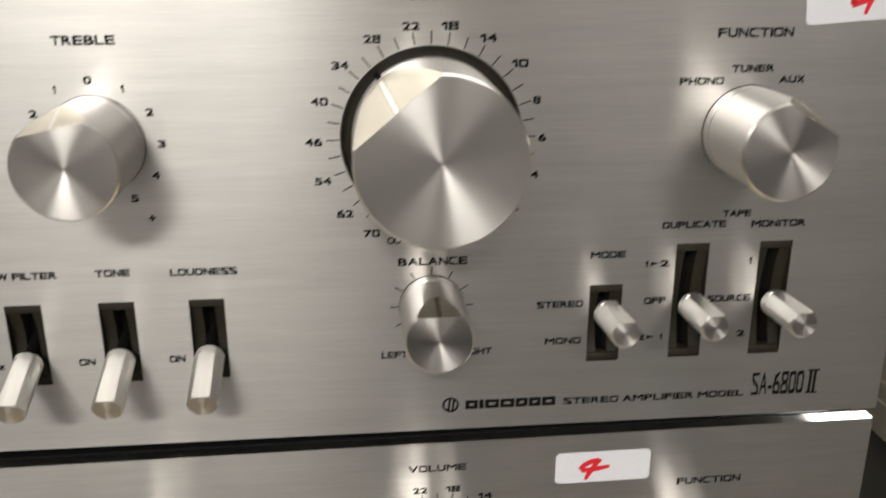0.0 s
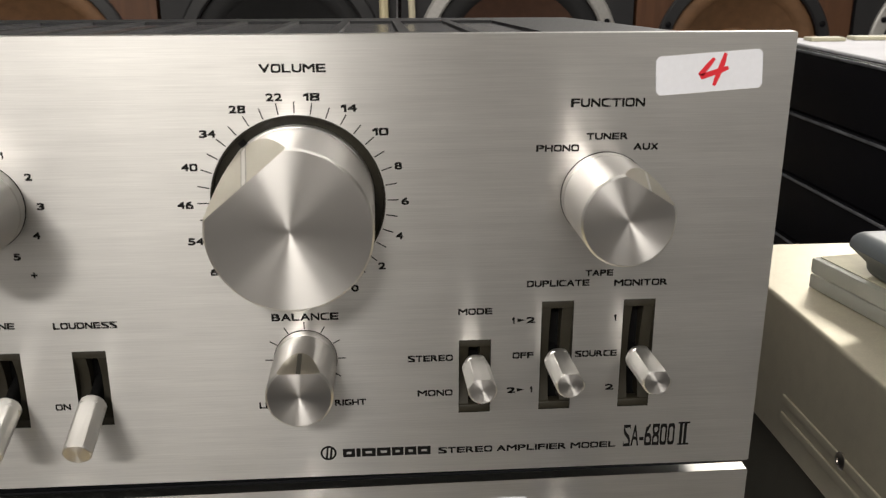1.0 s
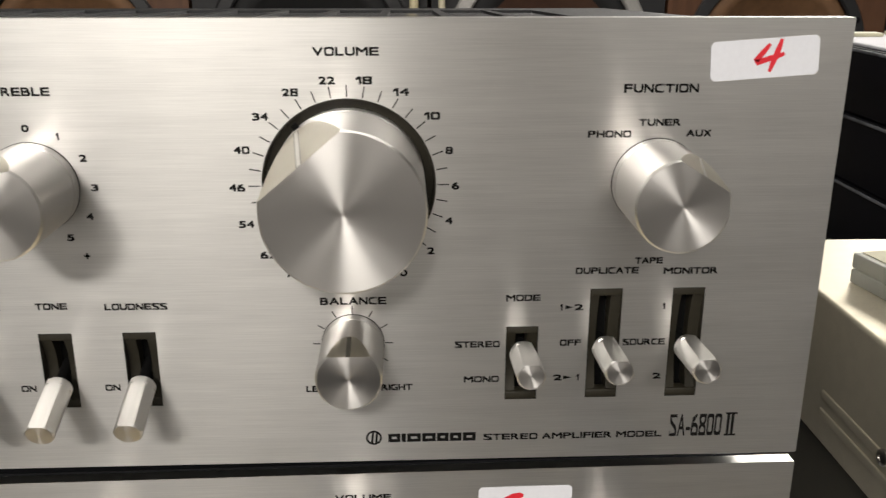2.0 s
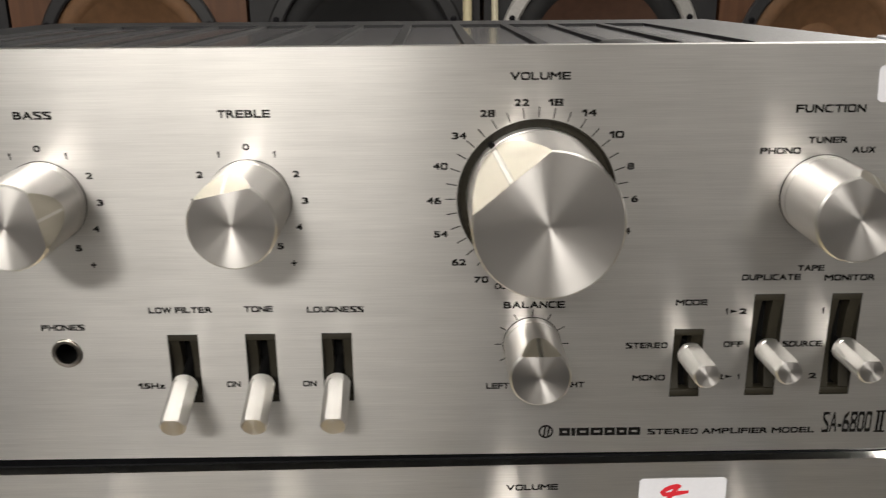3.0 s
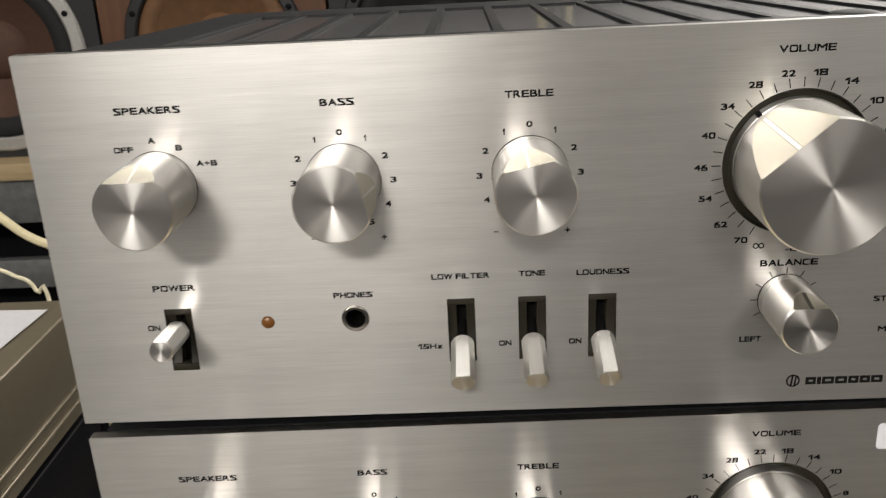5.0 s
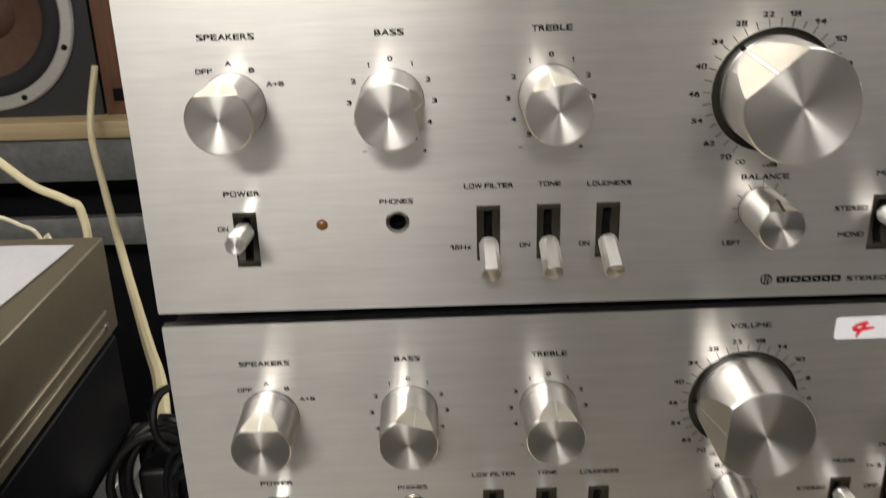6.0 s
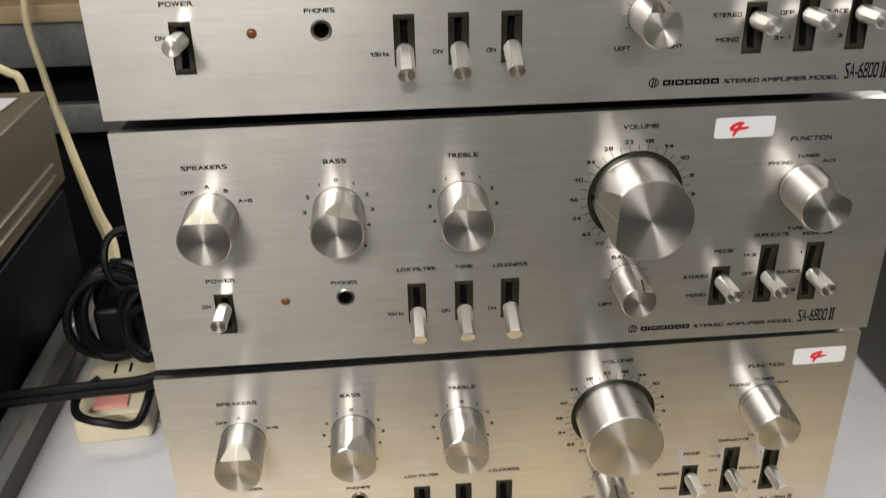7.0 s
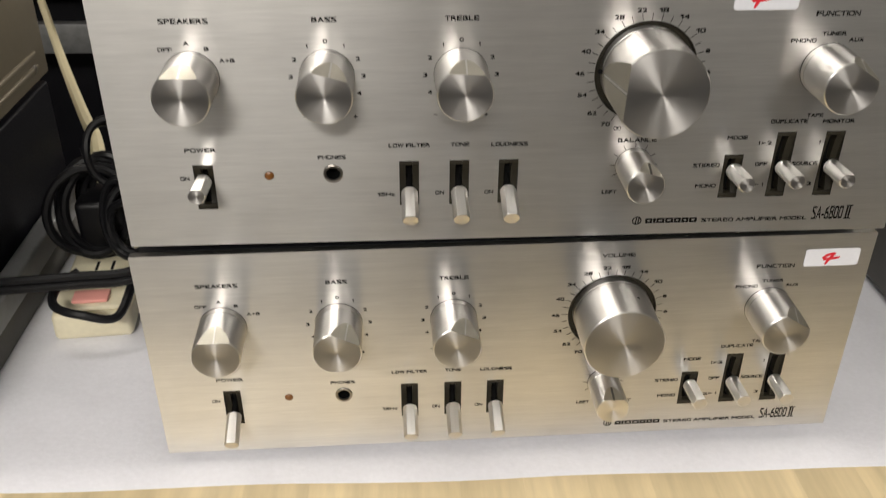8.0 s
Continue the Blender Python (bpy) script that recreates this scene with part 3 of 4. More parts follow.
def print_on(front):
    """All that is printed on a front panel, each word and mark a piece of its own."""
    lift = -0.00008

    def word(text, x, z, w, h, weight=0.00013):
        put("printed_word", word_mesh(text, w, h, weight), front, Matrix.Translation((x, lift, z)))

    for text, x, z, w, h in WORDS:
        word(text, x * MM, z * MM, w * MM, h * 0.93 * MM)
    word("SA-6800", 347.8 * MM, 10.9 * MM, 16.0 * MM, 7.4 * MM, 0.00009)
    word("II", 358.4 * MM, 11.0 * MM, 2.3 * MM, 7.4 * MM, 0.00012)
    serif = shared("serif", lambda: mesh_of(plate(rect(-0.0018, -0.0003, 0.0018, 0.0003), [], 0, 0.00004), "serif", INK))
    for z in (14.6, 7.3):
        put("printed_mark", serif, front, Matrix.Translation((0.3586, lift, z * MM)))
    # maker's sign: a ring with a stem, and seven plain blocks
    ring = shared("ring", lambda: mesh_of(plate(circle(0, 0, 0.0024, 32), [circle(0, 0, 0.0018, 32)], 0, 0.00004), "ring", INK))
    put("printed_mark", ring, front, Matrix.Translation((0.2503, lift, 0.0087)))
    stem = shared("stem", lambda: mesh_of(plate([(-0.0004, -0.0022), (0.0003, -0.0022), (0.0007, 0.0018), (0.0001, 0.0018)], [], 0, 0.00004), "stem", INK))
    for dx in (-0.0006, 0.0006):
        put("printed_mark", stem, front, Matrix.Translation((0.2503 + dx, lift, 0.0087)))
    x = 0.2546
    for w in (3.6, 1.3, 4.1, 4.1, 3.5, 3.5, 3.9):
        block = shared(("block", w), lambda: mesh_of(plate(rect(0, -0.0014, w * MM, 0.0014), [rect(0.0011, -0.0004, w * MM - 0.0011, 0.0004)] if w > 3 else [], 0, 0.00004), "block", INK))
        put("printed_mark", block, front, Matrix.Translation((x, lift, 0.0085)))
        x += (w + 0.38) * MM
    arrow = shared("arrow", lambda: mesh_of(plate([(-0.0012, 0.0006), (-0.0012, -0.0006), (0.0012, 0)], [], 0, 0.00004), "arrow", INK))
    put("printed_mark", arrow, front, Matrix.Translation((0.3075, lift, 0.0499)))
    put("printed_mark", arrow, front, Matrix.Translation((0.3078, lift, 0.0276)))
    # volume scale
    for deg, text in VOLUME_MARKS:
        a = radians(deg)
        r = 29.0 + 1.4 * abs(math.sin(a)) * (len(text) - 1)
        word(text, VOL[0] + r * MM * math.sin(a), VOL[1] - 0.0004 + r * MM * math.cos(a), (3.6 if text in ("18", "14", "10") else 2.2 * len(text)) * MM, 2.1 * MM)
    tick = shared("tick", lambda: mesh_of(plate(rect(-0.00016, 0.0241, 0.00016, 0.0272), [], 0, 0.00004), "tick", INK))
    for deg in range(-150, 151, 10):
        put("scale_mark", tick, front, Matrix.Translation((VOL[0], lift, VOL[1])) @ pose(0, 0, 0, 0, deg, 0))
    for dx in (-0.0009, 0.0009):
        zero = shared("loop", lambda: mesh_of(plate(circle(0, 0, 0.0010, 20), [circle(0, 0, 0.0006, 20)], 0, 0.00004), "loop", INK))
        put("printed_mark", zero, front, Matrix.Translation((0.2350 + dx, lift, 0.0590)))
    # balance scale
    tick = shared("short tick", lambda: mesh_of(plate(rect(-0.00016, 0.0093, 0.00016, 0.0115), [], 0, 0.00004), "tick", INK))
    for deg in (-120, -90, -60, -30, 0, 30, 60, 90, 120):
        put("scale_mark", tick, front, Matrix.Translation((BAL[0], lift, BAL[1])) @ pose(0, 0, 0, 0, deg, 0))
    # tone scales
    for cx in (SMALL["bass"], SMALL["treble"]):
        for deg, text in ((0, "0"), (30, "1"), (60, "2"), (90, "3"), (120, "4"), (150, "5"), (-30, "1"), (-60, "2"), (-90, "3"), (-120, "4"), (-150, "5")):
            word(text, cx + 0.0162 * math.sin(radians(deg)), 0.0866 + 0.0162 * math.cos(radians(deg)), (0 if text == "1" else 2.1) * MM, 2.0 * MM)
        word("+", cx + 0.0119, 0.0672, 0.0018, 0.0018)
        word("-", cx - 0.0114, 0.0674, 0.0017, 0.0004)


def amplifier(base, turns, power_up, label, stick):
    """turns: clockwise degrees of the speaker, bass, treble, volume, function and balance knobs."""
    amp = thing("stereo_amplifier", None, label, "amplifier", "stacked amplifiers", base)
    front = put("front_panel", shared("panel", panel_mesh), amp, None, "brushed aluminium front panel with black print")
    # case behind the panel
    def fall(bm):
        """The cover falls slightly towards the back."""
        for v in bm.verts:
            if v.co.z > 0.1:
                v.co.z += 0.0102 - 0.0386 * v.co.y
        return bm

    def case():
        bm = fall(box((0.002, 0.0100, 0.004), (0.372, 0.272, 0.1165), 0.0015))
        return smooth(mesh_of(bm, "case", COVER))
    cover = put("case", shared("case", case), amp, None, "black enamelled steel case")

    def lid():
        """The top sheet, with twelve long openings over the vents."""
        holes = [rect(VENT_X + i * VENT_STEP - 0.0104, 0.048, VENT_X + i * VENT_STEP + 0.0104, 0.220) for i in range(12)]
        bm = plate(rect(0.0024, 0.0102, 0.3716, 0.2716), holes, 0.0, 0.0014)
        bm.transform(Matrix(((1, 0, 0, 0), (0, 0, 1, 0), (0, -1, 0, 0.1182), (0, 0, 0, 1))))
        return mesh_of(fall(bm), "cover_sheet", COVER)
    put("cover_sheet", shared("lid", lid), cover, None, "black sheet with long vent openings")
    vent = shared("vent", lambda: mesh_of(fall(box((-0.0102, 0.0482, 0.1160), (0.0102, 0.2198, 0.1171), 0.0003)), "vent_grille", VENT))
    for i in range(12):
        put("vent_grille", vent, cover, Matrix.Translation((VENT_X + i * VENT_STEP, 0, 0)))
    stud = shared("stud", lambda: smooth(mesh_of(revolve([(0.0080, 0.1240), (0.0080, 0.1266), (0.0072, 0.1271), (0.0040, 0.1274), (0, 0.1275)], 32), "cover_stud", RUBBER)))
    put("cover_stud", stud, cover, Matrix.Translation((0.279, 0.0510, 0)), "low black round stud on the cover")
    # a black sheet behind the panel paints the shade seen through the slits
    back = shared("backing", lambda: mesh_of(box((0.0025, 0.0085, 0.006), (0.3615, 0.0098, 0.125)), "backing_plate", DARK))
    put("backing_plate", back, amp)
    foot = shared("foot", lambda: smooth(mesh_of(revolve([(0, -0.0145), (0.009, -0.0145), (0.010, -0.0135), (0.011, 0.004), (0, 0.004)], 32), "foot", RUBBER)))
    for x in (0.045, 0.335):
        for y, tall in zip((0.04, 0.22), FOOT):
            put("foot", foot, amp, Matrix.Translation((x, y, 0)) @ Matrix.Diagonal((1, 1, tall / 0.0145, 1)), "black rubber foot")
    # volume: a dark recess behind the knob
    well = shared("well", lambda: smooth(mesh_of(revolve([(0, 0.0040), (0.0210, 0.0040), (0.0236, 0.0032), (0.0236, -0.0001), (0.0233, -0.0001), (0.0230, 0.0028), (0.0208, 0.0034), (0, 0.0034)], 72), "knob_well", BEZEL)))
    put("knob_well", well, amp, Matrix.Translation((VOL[0], 0, VOL[1])) @ pose(0, 0, 0, -90, 0, 0), "dark recess round the volume knob")
    spk, bass, treble, vol, fun, bal = turns
    dims = [("volume_knob", VOL[0], VOL[1], 0.0207, 0.0290, vol, -0.003)]
    dims += [(n + "_knob", SMALL[k], KZ, 0.0122, 0.0265, t, 0.0) for n, k, t in (("speaker", "spk", spk), ("bass", "bass", bass), ("treble", "treble", treble), ("function", "function", fun))]
    dims += [("balance_knob", BAL[0], BAL[1], 0.0089, 0.0240, bal, 0.0)]
    for name, x, z, r, depth, turn, sink in dims:
        depth -= sink
        if turn is None:
            me = shared(("plain knob", r), lambda: knob_mesh(r, depth, flat=False))
            knob = put(name, me, amp, facing(x, z, 24) @ Matrix.Translation((0, 0, sink)), "plain round turned aluminium knob")
            dot = shared("dot", lambda: smooth(mesh_of(revolve([(0, 0.0001), (0.0007, 0.0001), (0.0007, -0.0002), (0, -0.0002)], 16), "index_dot", DARK)))
            put("index_dot", dot, knob, Matrix.Translation((0, r, depth * 0.55)) @ pose(0, 0, 0, -90, 0, 0), "small dark index dot")
            continue
        me = shared(("knob", r), lambda: knob_mesh(r, depth))
        knob = put(name, me, amp, facing(x, z, turn) @ Matrix.Translation((0, 0, sink)), "turned aluminium knob with a slanting flat")
        if sink:
            notch = shared("notch", lambda: mesh_of(box((-0.0008, r * 0.985, 0.0032), (0.0008, r + 0.0016, 0.0050), 0.0002), "index_notch", DARK))
            put("index_notch", notch, knob, None, "black index notch at its foot")
        # strip tone paints how each engraved line catches light: dark, or bright on small knobs
        put("pointer", shared(("pointer", r), lambda: pointer_mesh(r, depth, POINTER if sink else (GROOVE if r < 0.01 else EDGE))), knob, None, "engraved pointer line")
        if not sink:
            # a black ring paints the shade in the narrow gap under the knob
            gap = shared(("gap", r), lambda: smooth(mesh_of(revolve([(0, -0.0001), (r + 0.00015, -0.0001), (r + 0.00015, 0.0003), (0, 0.0004)], 48), "base_ring", DARK)))
            put("base_ring", gap, knob, None, "thin dark ring for the shaded gap at its foot")
    # switches
    lever = shared("lever", lever_mesh)
    low, tall = shared("low bezel", lambda: bezel_mesh(0.0207, 0.0441)), shared("tall bezel", lambda: bezel_mesh(0.0209, 0.0555))
    for name, x in (*LOW_SLOTS.items(), *TALL_SLOTS.items()):
        is_tall = name in TALL_SLOTS
        raised = name == "mode" or (name == "power" and power_up)
        mid = 0.0376 if is_tall else (0.0360 if raised else 0.0324)
        up = 3.0 if is_tall else (4.5 if raised else -19.5)
        put("slot_bezel", tall if is_tall else low, amp, Matrix.Translation((x, 0, 0)), "dished olive-black switch surround")
        # black sheet painting the shade deep in the slit
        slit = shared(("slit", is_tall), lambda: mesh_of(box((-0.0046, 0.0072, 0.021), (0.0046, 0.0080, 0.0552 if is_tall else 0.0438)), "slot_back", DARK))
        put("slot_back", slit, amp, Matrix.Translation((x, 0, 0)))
        put("switch_lever", lever, amp, Matrix.Translation((x, 0.0085, mid)) @ pose(0, 0, 0, 90 - up, 0, 0), "aluminium switch lever")
    # socket and lamp
    jack = shared("jack", lambda: smooth(mesh_of(revolve([(0.0046, 0.0), (0.0046, 0.0006), (0.0043, 0.0008), (0.0034, 0.0006), (0.0033, -0.012), (0, -0.012)], 40), "phone_socket", CHROME)))
    ob = put("phone_socket", jack, amp, facing(0.1006, 0.0383), "nickel headphone socket with a dark bore")
    put("bore", shared("bore", lambda: mesh_of(revolve([(0.00325, -0.0004), (0.0032, -0.0115), (0, -0.0115)], 32), "bore", DARK)), ob)
    lens = shared("lens", lambda: smooth(mesh_of(revolve([(0.0022, -0.003), (0.0022, 0.0002), (0.0016, 0.0008), (0, 0.0011)], 28), "pilot_lamp", AMBER)))
    put("pilot_lamp", lens, amp, facing(0.0705, 0.0379), "unlit amber pilot lamp")
    print_on(front)
    sticker(front, *stick)
    return amp


FOOT = [0.0087, 0.0156]
amplifier(pose(0.0003, 0, 1.0260), (0, 78, -12, -40, 32, 0), True,
          "silver stereo amplifier on top of two others, sticker in its corner", (0.3566, 0.1204, 4.0, None))
amplifier(Matrix.Translation((0.0016, -0.0008, 0.8907)) @ pose(0, 0, 0, 0.50, -0.08, 0.60), (0, 16, 3, -88, 32, 16), True,
          "silver stereo amplifier between two others, sticker beside its volume scale", (0.2956, 0.1197, 0.0, -3.8))
FOOT[:] = 0.0055, 0.0055
amplifier(Matrix.Translation((0.0005, -0.0012, 0.7557)) @ pose(0, 0, 0, 0.76, -0.41, 1.00), (0, 28, 24, None, 32, 0), False,
          "silver stereo amplifier at the bottom, standing on white felt", (0.3586, 0.1168, 0.0, -1.6))


# ---- components beside the stack ----
def component(name, a, b, mat, label, depth_groove, group="", rise=0.0018):
    """A closed metal case, with two pressed ridges along one side; a, b: corners."""
    unit = thing(name, ((a[0] + b[0]) / 2, (a[1] + b[1]) / 2, a[2]), label, "hi-fi component", group)
    m = Matrix.Translation((-(a[0] + b[0]) / 2, -(a[1] + b[1]) / 2, -a[2]))
    foot_h = 0.006
    part("case", box((a[0], a[1], a[2] + foot_h), b, 0.0022, 3), mat, unit, m=m)
    for x in (a[0] + 0.03, b[0] - 0.03):
        for y in (a[1] + 0.03, b[1] - 0.03):
            part("foot", box((x - 0.011, y - 0.011, a[2]), (x + 0.011, y + 0.011, a[2] + foot_h + 0.001), 0.001), RUBBER, unit, m=m)
    if depth_groove:
        side, y0, y1, z = depth_groove
        for dz in (-0.005, 0.005):
            bm = box((side - rise, y0, z + dz - 0.0026), (side + rise, y1, z + dz + 0.0026), rise * 0.9, 3)
            part("pressed_ridge", bm, mat, unit, m=m)
    return unit, m


def screw(parent, m, at, r, axis):
    bm = revolve([(0, 0.0), (r, 0.0), (r, 0.0006), (r * 0.8, 0.0014), (r * 0.35, 0.0017), (r * 0.3, 0.0011), (0, 0.0011)], 24)
    bm.transform(Matrix.Translation(at) @ Vector(axis).to_track_quat("Z", "Y").to_matrix().to_4x4())
    part("screw", bm, CHROME, parent, "nickel-plated screw", m)


left_top, lm = component("bronze_tuner", (-0.568, -0.02, 0.870), (-0.138, 0.303, 0.951), BRONZE,
                         "bronze metal hi-fi case with paper lying on top", (-0.138, 0.06, 0.282, 0.892))
screw(left_top, lm, (-0.1377, 0.274, 0.887), 0.0035, (1, 0, 0))
left_low, m2 = component("black_component", (-0.555, 0.02, 0.7495), (-0.140, 0.300, 0.870), BLACKCASE,
                         "black hi-fi case under the bronze one", None)
part("bottom_rail", box((-0.1375, 0.020, 0.772), (-0.123, 0.296, 0.792), 0.003, 3), STEEL, left_low, "worn grey metal rail along its foot", m2)
part("plinth", box((-0.50, 0.022, 0.7500), (-0.1255, 0.29, 0.772), 0.002), OLIVE, left_low, "dark olive plinth", m2)

sheet = bmesh.new()
grid = [[sheet.verts.new((-0.51 + 0.338 * i / 18 + 0.02 * j / 10, -0.01 + 0.292 * j / 10, 0.9515 + 0.0009 * noise.noise((i * 0.35, j * 0.4, 3)) + 0.001)) for j in range(11)] for i in range(19)]
for i in range(18):
    for j in range(10):
        sheet.faces.new((grid[i][j], grid[i + 1][j], grid[i + 1][j + 1], grid[i][j + 1]))
made = bmesh.ops.extrude_face_region(sheet, geom=list(sheet.faces))["geom"]
for v in made:
    if isinstance(v, bmesh.types.BMVert):
        v.co.z += 0.0004
put("paper_sheet", smooth(mesh_of(sheet, "paper_sheet", SHEET), 60), None, None, "white sheet of paper lying on a bronze case", "paper")

right_top, rm = component("champagne_tuner", (0.475, -0.02, 0.9245), (0.905, 0.279, 1.006), BEIGE,
                          "champagne-coloured metal hi-fi case with small things on top", (0.475, 0.0, 0.17, 0.952), rise=0.0009)
screw(right_top, rm, (0.4748, 0.108, 0.957), 0.0042, (-1, 0, 0))
component("olive_component", (0.484, -0.01, 0.7495), (0.89, 0.29, 0.9245), OLIVE, "dark olive hi-fi case standing on white felt", None)

# clear case and remote control on the champagne tuner
clear_case = thing("plastic_case", (0.55, 0.17, 1.006), "clear yellowed plastic case lying under a remote control", "case")
cm = Matrix.Translation((0.4975, 0.203, 1.0062)) @ pose(0, 0, 0, 0, 0, -80)
lid = part("lid", box((0.0, 0.0, 0.0082), (0.11, 0.075, 0.0165), 0.001), CLEAR, clear_case, m=Matrix.Translation((-0.55, -0.17, -1.006)) @ cm)
part("tray", box((0.0, 0.0, 0.0), (0.11, 0.075, 0.0078), 0.001), CLEAR, clear_case, m=Matrix.Translation((-0.55, -0.17, -1.006)) @ cm)
part("card", box((0.002, 0.004, 0.0166), (0.108, 0.074, 0.0171), 0.0001), YELLOWED, clear_case, "yellowed paper card", Matrix.Translation((-0.55, -0.17, -1.006)) @ cm)
part("inlay", box((0.003, 0.012, 0.0012), (0.10, 0.072, 0.0068), 0.0004), SHEET, clear_case, "pale grey inlay seen through the plastic", Matrix.Translation((-0.55, -0.17, -1.006)) @ cm)

remote = thing("remote_control", (0.56, 0.13, 1.0233), "slate grey plastic remote control resting on a case", "remote control")
bm = box((-0.055, -0.11, 0), (0.055, 0.055, 0.022), 0.0075, 4)
for v in bm.verts:  # the underside tapers in
    if v.co.z < 0.0085:
        v.co.x, v.co.y = v.co.x * 0.88, (v.co.y + 0.0275) * 0.92 - 0.0275
part("shell", bm, REMOTEGREY, remote, m=pose(0, 0, 0, 0, 0, 4))
part("window", box((-0.035, -0.08, 0.0219), (0.035, 0.035, 0.0226), 0.0002), material("pale_window", (0.42, 0.46, 0.48), 0.2), remote, "paler smooth window", pose(0, 0, 0, 0, 0, 4))

# black rack further back
rack = thing("equipment_rack", (0.93, 0.60, 0), "black rack of stacked hi-fi cases with silver trims", "equipment rack")
km = Matrix.Translation((-0.93, -0.60, 0))
for z0, z1 in ((0.800, 0.877), (0.879, 0.946), (0.948, 1.015), (1.017, 1.083)):
    deck = part("deck", box((0.72, 0.46, z0), (1.14, 0.80, z1), 0.002), BLACKCASE, rack, "black metal case", km)
    part("silver_trim", box((0.7184, 0.461, z1 - 0.0045), (0.7198, 0.799, z1 - 0.0015), 0.0005), TRIM, deck, "silver trim along its upper edge")
part("plinth", box((0.73, 0.47, 0.0), (1.13, 0.79, 0.799), 0.003), BLACKCASE, rack, "black stand below", km)
put("felt_strip", mesh_of(box((0.725, 0.47, 1.0832), (1.13, 0.79, 1.0865), 0.001), "felt_strip", CLOTH), None, None, "pale felt strip on top of a black rack", "cloth")
for x, y, w in ((0.745, 0.745, 0.04), (0.80, 0.755, 0.05), (0.87, 0.74, 0.04)):
    put("card_tag", mesh_of(box((x, y, 1.0866), (x + w, y + 0.02, 1.0905), 0.001), "card_tag", YELLOWED), None, None, "small yellowed card lying on pale felt", "card", group="card tags")


# ---- power strip and cables ----
strip = thing("power_strip", (-0.081, 0.182, 0.7495), "cream plastic power strip with a red rocker switch", "power strip")
pm = pose(0, 0, 0, 0, 0, 5)
part("body", box((-0.026, -0.062, 0.0), (0.026, 0.085, 0.021), 0.004, 3), CREAM, strip, m=pm)
part("front_block", box((-0.024, -0.060, 0.0212), (0.024, -0.022, 0.0255), 0.002, 2), CREAM, strip, m=pm)
part("rocker_switch", box((-0.012, -0.057, 0.0256), (0.012, -0.043, 0.0285), 0.0015, 2), REDPLASTIC, strip, "translucent red rocker", pm)
for y in (0.0, 0.04):
    for x in (-0.007, 0.004):
        part("socket_slot", box((x, y - 0.006, 0.0205), (x + 0.002, y + 0.006, 0.0213)), DARK, strip, m=pm)
part("plug", box((-0.018, 0.012, 0.0212), (0.018, 0.050, 0.066), 0.005, 3), CABLEBLACK, strip, "black moulded plug", pm)


def lead(name, points, radius, mat, label, twin=0.0):
    origin = Vector(points[0])
    ob = thing(name, origin, label, "cable", "leads beside the stack")
    pts = [Vector(p) - origin for p in points]
    part("cord", cable(pts, radius), mat, ob)
    if twin:
        part("cord", cable([p + Vector((0, 0.2 * twin, twin)) for p in pts], radius), mat, ob)


lead("cream_cable", [(-0.502, 1.31, 0.912), (-0.522, 1.29, 0.800), (-0.441, 1.10, 0.738), (-0.313, 0.80, 0.718), (-0.190, 0.50, 0.758), (-0.132, 0.355, 0.796), (-0.100, 0.26, 0.800), (-0.085, 0.225, 0.785)],
     0.0062, CABLECREAM, "cream cable sagging from a shelf to a power strip")
lead("cream_cable", [(-0.46, 0.62, 1.02), (-0.353, 0.60, 0.930), (-0.322, 0.60, 0.902), (-0.289, 0.60, 0.885), (-0.275, 0.60, 0.865), (-0.273, 0.60, 0.75), (-0.27, 0.62, 0.0)],
     0.0046, CABLECREAM, "cream cable hanging behind a bronze case")
lead("white_cable", [(-0.46, 0.62, 0.893), (-0.373, 0.60, 0.871), (-0.347, 0.60, 0.859), (-0.326, 0.60, 0.841), (-0.31, 0.60, 0.76), (-0.30, 0.62, 0.0)],
     0.0022, CREAM, "thin white cable hanging behind a bronze case")


def coil(cx, cy, cz, rx, rz, turns, seed):
    """A loosely wound cord: each turn an uneven oval with its own middle, size and lean."""
    rnd = random.Random(seed)
    pts, steps = [], 12
    rings = [(rnd.uniform(-0.006, 0.006), rnd.uniform(-0.014, 0.014), rnd.uniform(-0.006, 0.006), rnd.uniform(0.72, 1.08), rnd.uniform(0.72, 1.08), rnd.uniform(-0.5, 0.5)) for _ in range(turns + 1)]
    for i in range(turns * steps):
        k, f = divmod(i, steps)
        f /= steps
        dx, dy, dz, sx, sz, lean = (p + (q - p) * f for p, q in zip(rings[k], rings[k + 1]))
        a = 2 * math.pi * f + 0.4 * seed
        x, z = rx * sx * math.cos(a), rz * sz * math.sin(a)
        pts.append((cx + dx + x, cy + dy + lean * x + 0.25 * z, cz + dz + z))
    return pts


lead("mains_cable", coil(-0.086, 0.200, 0.806, 0.031, 0.033, 5, 3), 0.0033, CABLEBLACK, "bundle of black mains cord above a power strip")
lead("mains_cable", coil(-0.080, 0.215, 0.812, 0.022, 0.028, 4, 6), 0.0033, CABLEBLACK, "tightly wound black mains cord in a bundle")
lead("mains_cable", coil(-0.072, 0.205, 0.852, 0.020, 0.026, 2, 8), 0.0028, CABLEBLACK, "loosely wound black mains cord")
lead("mains_cable", coil(-0.058, 0.185, 0.802, 0.016, 0.026, 3, 5), 0.0030, CABLEBLACK, "bundle of black mains cord beside the amplifiers")
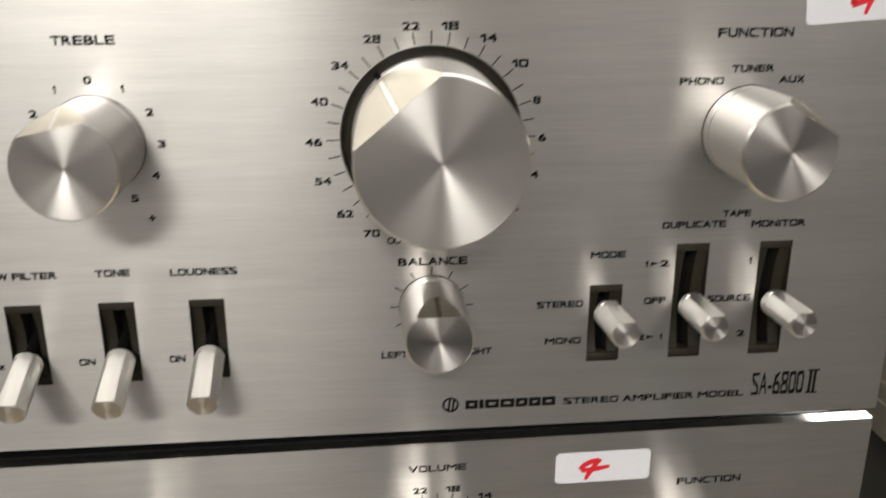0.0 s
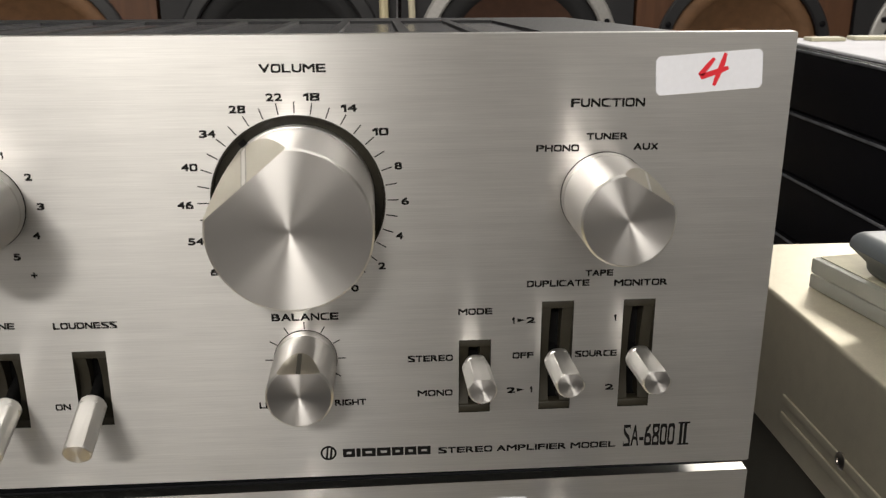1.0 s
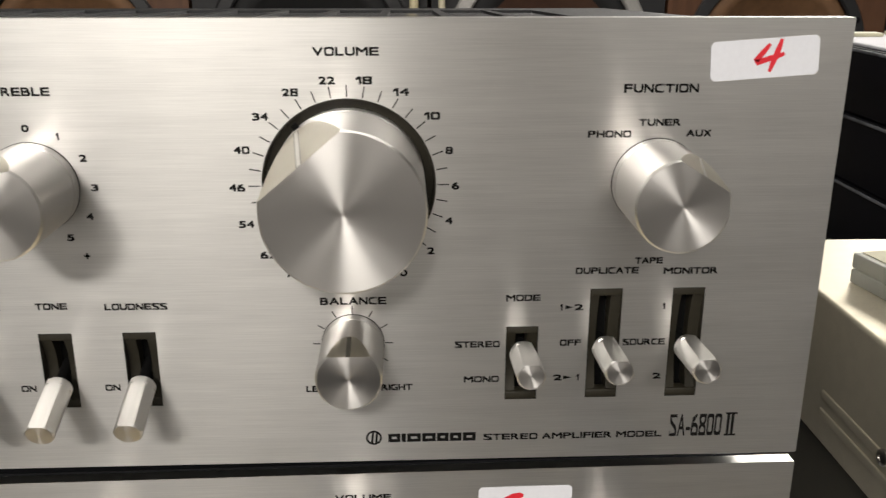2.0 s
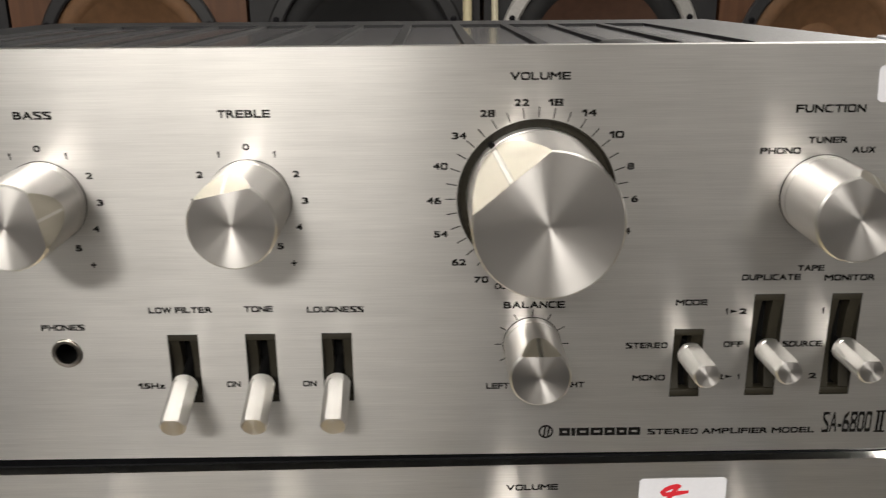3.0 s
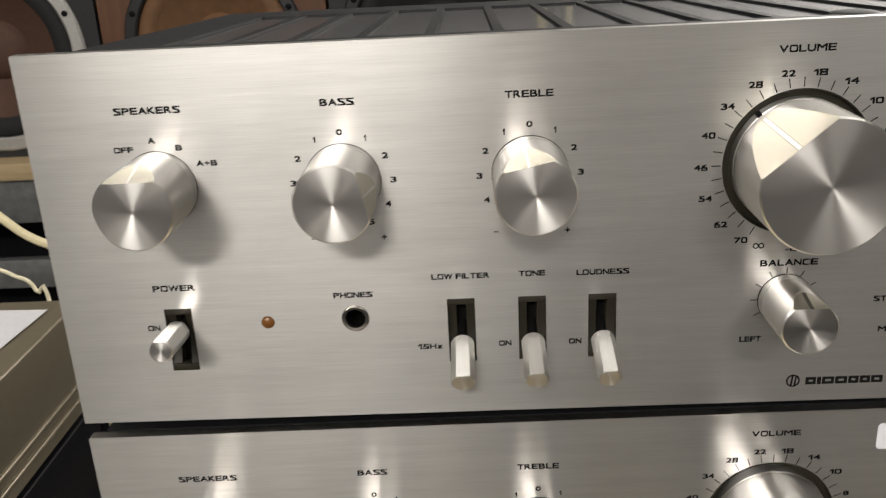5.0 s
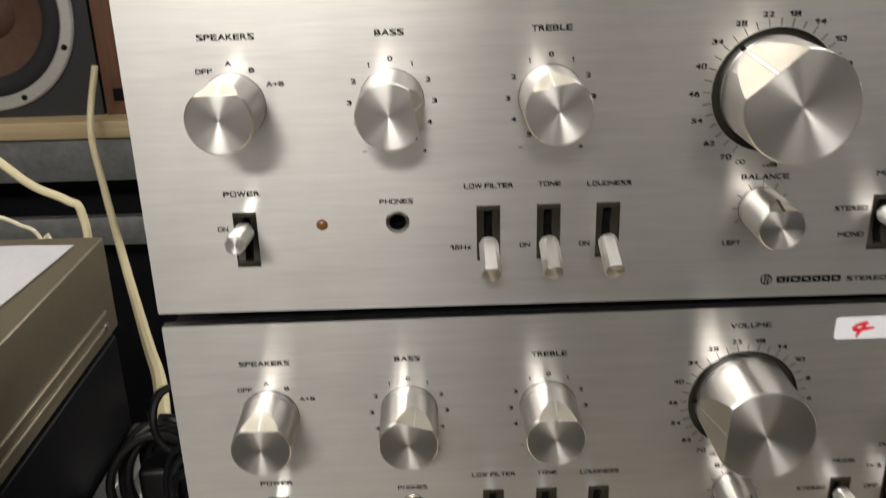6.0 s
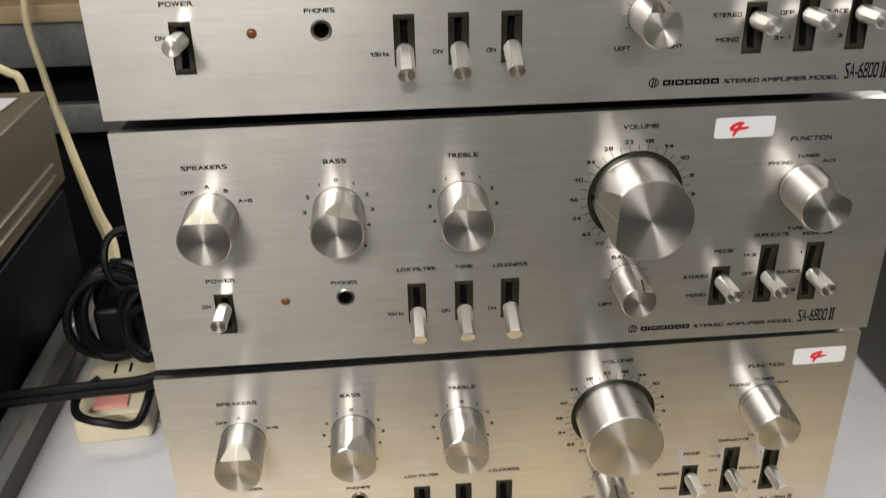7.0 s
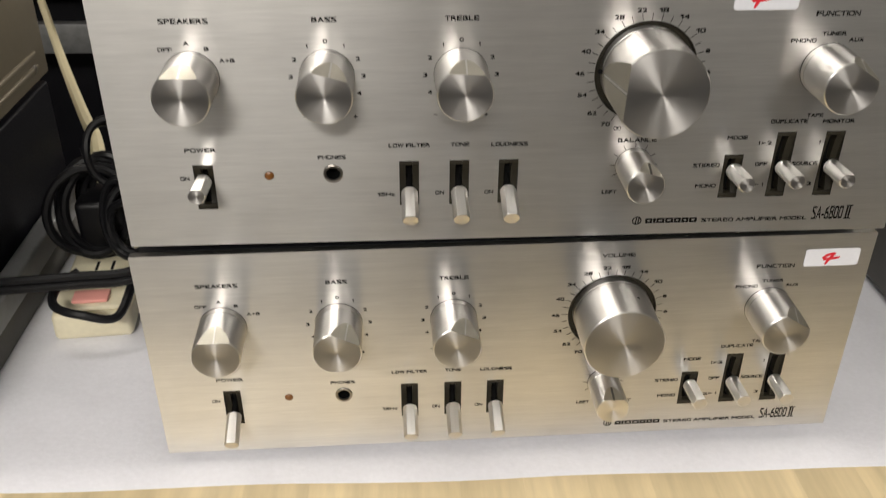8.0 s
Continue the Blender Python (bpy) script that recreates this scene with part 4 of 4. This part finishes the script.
lead("mains_cable", [(-0.30, 0.10, 0.795), (-0.20, 0.105, 0.795), (-0.124, 0.112, 0.7955), (-0.08, 0.118, 0.795), (-0.04, 0.122, 0.797), (0.0, 0.16, 0.80)],
     0.0030, CABLEBLACK, "twin black cord running behind the amplifiers", 0.0056)
lead("mains_cable", [(-0.045, 0.13, 0.792), (-0.052, 0.105, 0.778), (-0.072, 0.098, 0.7845), (-0.090, 0.105, 0.7865), (-0.094, 0.120, 0.790), (-0.08, 0.130, 0.798)],
     0.0030, CABLEBLACK, "loop of black cord lying over a power strip")
lead("mains_cable", [(-0.03, 0.11, 0.7525), (-0.034, 0.14, 0.753), (-0.028, 0.17, 0.76), (-0.035, 0.20, 0.79), (-0.045, 0.20, 0.83)],
     0.0032, CABLEBLACK, "black cord lying on white felt")

# ---- loudspeakers on a shelf behind ----
SHELF = 0.802
shelf = thing("shelf", (0.3, 1.6, 0), "long shelf of a raw wooden plank on grey steel", "shelf")
sm = Matrix.Translation((-0.3, -1.6, 0))
part("plank", box((-1.5, 1.345, SHELF - 0.033), (2.0, 1.85, SHELF), 0.002), PLANK, shelf, "raw wooden plank with knots", sm)
part("beam", box((-1.5, 1.365, 0.679), (2.0, 1.395, SHELF - 0.034), 0.002), STEEL, shelf, "scuffed grey steel beam", sm)
part("beam", box((-1.5, 1.385, 0.536), (2.0, 1.41, 0.595), 0.002), STEEL, shelf, "scuffed grey steel beam", sm)
for x in (-1.45, 0.25, 1.95):
    part("post", box((x - 0.025, 1.397, 0), (x + 0.025, 1.447, SHELF - 0.034), 0.002), STEEL, shelf, m=sm)
    part("post", box((x - 0.025, 1.78, 0), (x + 0.025, 1.83, SHELF - 0.034), 0.002), STEEL, shelf, m=sm)
# black sheets put in for the shade of the open space under the shelf
for y, z0, z1, x0, x1 in ((1.55, 0.30, 0.66, -1.3, -0.1), (1.55, 0.30, 0.66, 0.1, 1.8)):
    part("back_board", box((x0, y, 0.0), (x1, y + 0.02, z1), 0.002), BLACKCASE, shelf, "dark sheet painting shade in the open space under the plank", sm)


def loudspeaker(x0, x1, front, ring, cone, r, label):
    """A cabinet with one woofer low in its baffle: frame ring with screws, roll surround, cone and dust cap."""
    cx, w, y = (x0 + x1) / 2, x1 - x0, 1.40
    sp = thing("loudspeaker", (cx, y, SHELF), label, "loudspeaker", "loudspeakers on the shelf")
    shell = plate(rect(-w / 2 + 0.002, 0.0, w / 2 - 0.002, 0.40), [circle(0, 0.198, r * 0.9, 64)], 0.0122, 0.31)
    box((-w / 2 + 0.002, 0.3104, 0), (w / 2 - 0.002, 0.33, 0.40), 0.002, bm=shell)
    part("cabinet", shell, WALNUT, sp, "walnut-veneered cabinet")
    bm = plate(rect(-w / 2 + 0.002, 0.0, w / 2 - 0.002, 0.40), [circle(0, 0.198, r * 0.9, 64)], -0.0, 0.0118)
    part("baffle", bm, front, sp)
    woofer = Matrix.Translation((0, 0, 0.198)) @ pose(0, 0, 0, 90, 0, 0)
    frame_part = part("frame_ring", revolve([(r * 0.86, 0.0), (r * 0.86, 0.006), (r * 0.88, 0.009), (r * 0.98, 0.008), (r, 0.005), (r, 0.0003), (r * 0.86, 0.0003)], 72), ring, sp, m=woofer)
    part("surround", revolve([(r * 0.66, -0.004), (r * 0.70, 0.003), (r * 0.76, 0.0055), (r * 0.82, 0.003), (r * 0.858, -0.003)], 72), cone if cone is TANCONE else FOAM, sp, m=woofer)
    part("cone", revolve([(r * 0.66, -0.004), (r * 0.5, -0.022), (r * 0.30, -0.045), (r * 0.26, -0.047)], 72), cone, sp, m=woofer)
    part("dust_cap", revolve([(r * 0.30, -0.045), (r * 0.25, -0.034), (r * 0.15, -0.026), (0, -0.023)], 48), cone, sp, m=woofer)
    for k in range(8):
        a = 2 * math.pi * (k + 0.5) / 8
        bm = revolve([(0, 0.0082), (0.0055, 0.0082), (0.0055, 0.0105), (0.004, 0.0115), (0, 0.0115)], 16)
        bm.transform(Matrix.Translation((r * 0.93 * math.cos(a), r * 0.93 * math.sin(a), 0)))
        part("screw", bm, BLACKCASE, frame_part)
    if front is WALNUT:
        part("badge", box((-w / 2 + 0.020, -0.003, 0.027), (-w / 2 + 0.044, 0.0, 0.051), 0.001), BLACKCASE, sp, "small square black badge")


BLACKRING = material("black_ring", (0.022, 0.022, 0.024), 0.4)
loudspeaker(-0.955, -0.531, BAFFLE, CASTING, CONE, 0.184, "black-fronted loudspeaker with a grey-framed brown woofer")
loudspeaker(-0.529, -0.108, WALNUT, BLACKRING, TANCONE, 0.166, "brown wooden loudspeaker with a tan woofer")
loudspeaker(-0.106, 0.306, BAFFLE, BLACKRING, FOAM, 0.183, "black loudspeaker with a black woofer")
loudspeaker(0.310, 0.729, BAFFLE, CASTING, CONE, 0.184, "black-fronted loudspeaker with a grey-framed brown woofer")
loudspeaker(0.731, 1.133, WALNUT, BLACKRING, TANCONE, 0.166, "brown wooden loudspeaker with a tan woofer")
loudspeaker(1.137, 1.56, BAFFLE, CASTING, CONE, 0.184, "black-fronted loudspeaker with a grey-framed brown woofer")
lead("cream_cable", [(0.274, 1.38, 1.24), (0.281, 1.375, 1.10), (0.279, 1.37, 0.95), (0.283, 1.375, 0.8025)], 0.008, CABLECREAM, "cream cable hanging between two loudspeakers")
lead("white_cable", [(0.325, 1.385, 1.24), (0.329, 1.38, 1.10), (0.333, 1.375, 0.95), (0.331, 1.38, 0.8025)], 0.006, CREAM, "white cable hanging between two loudspeakers")
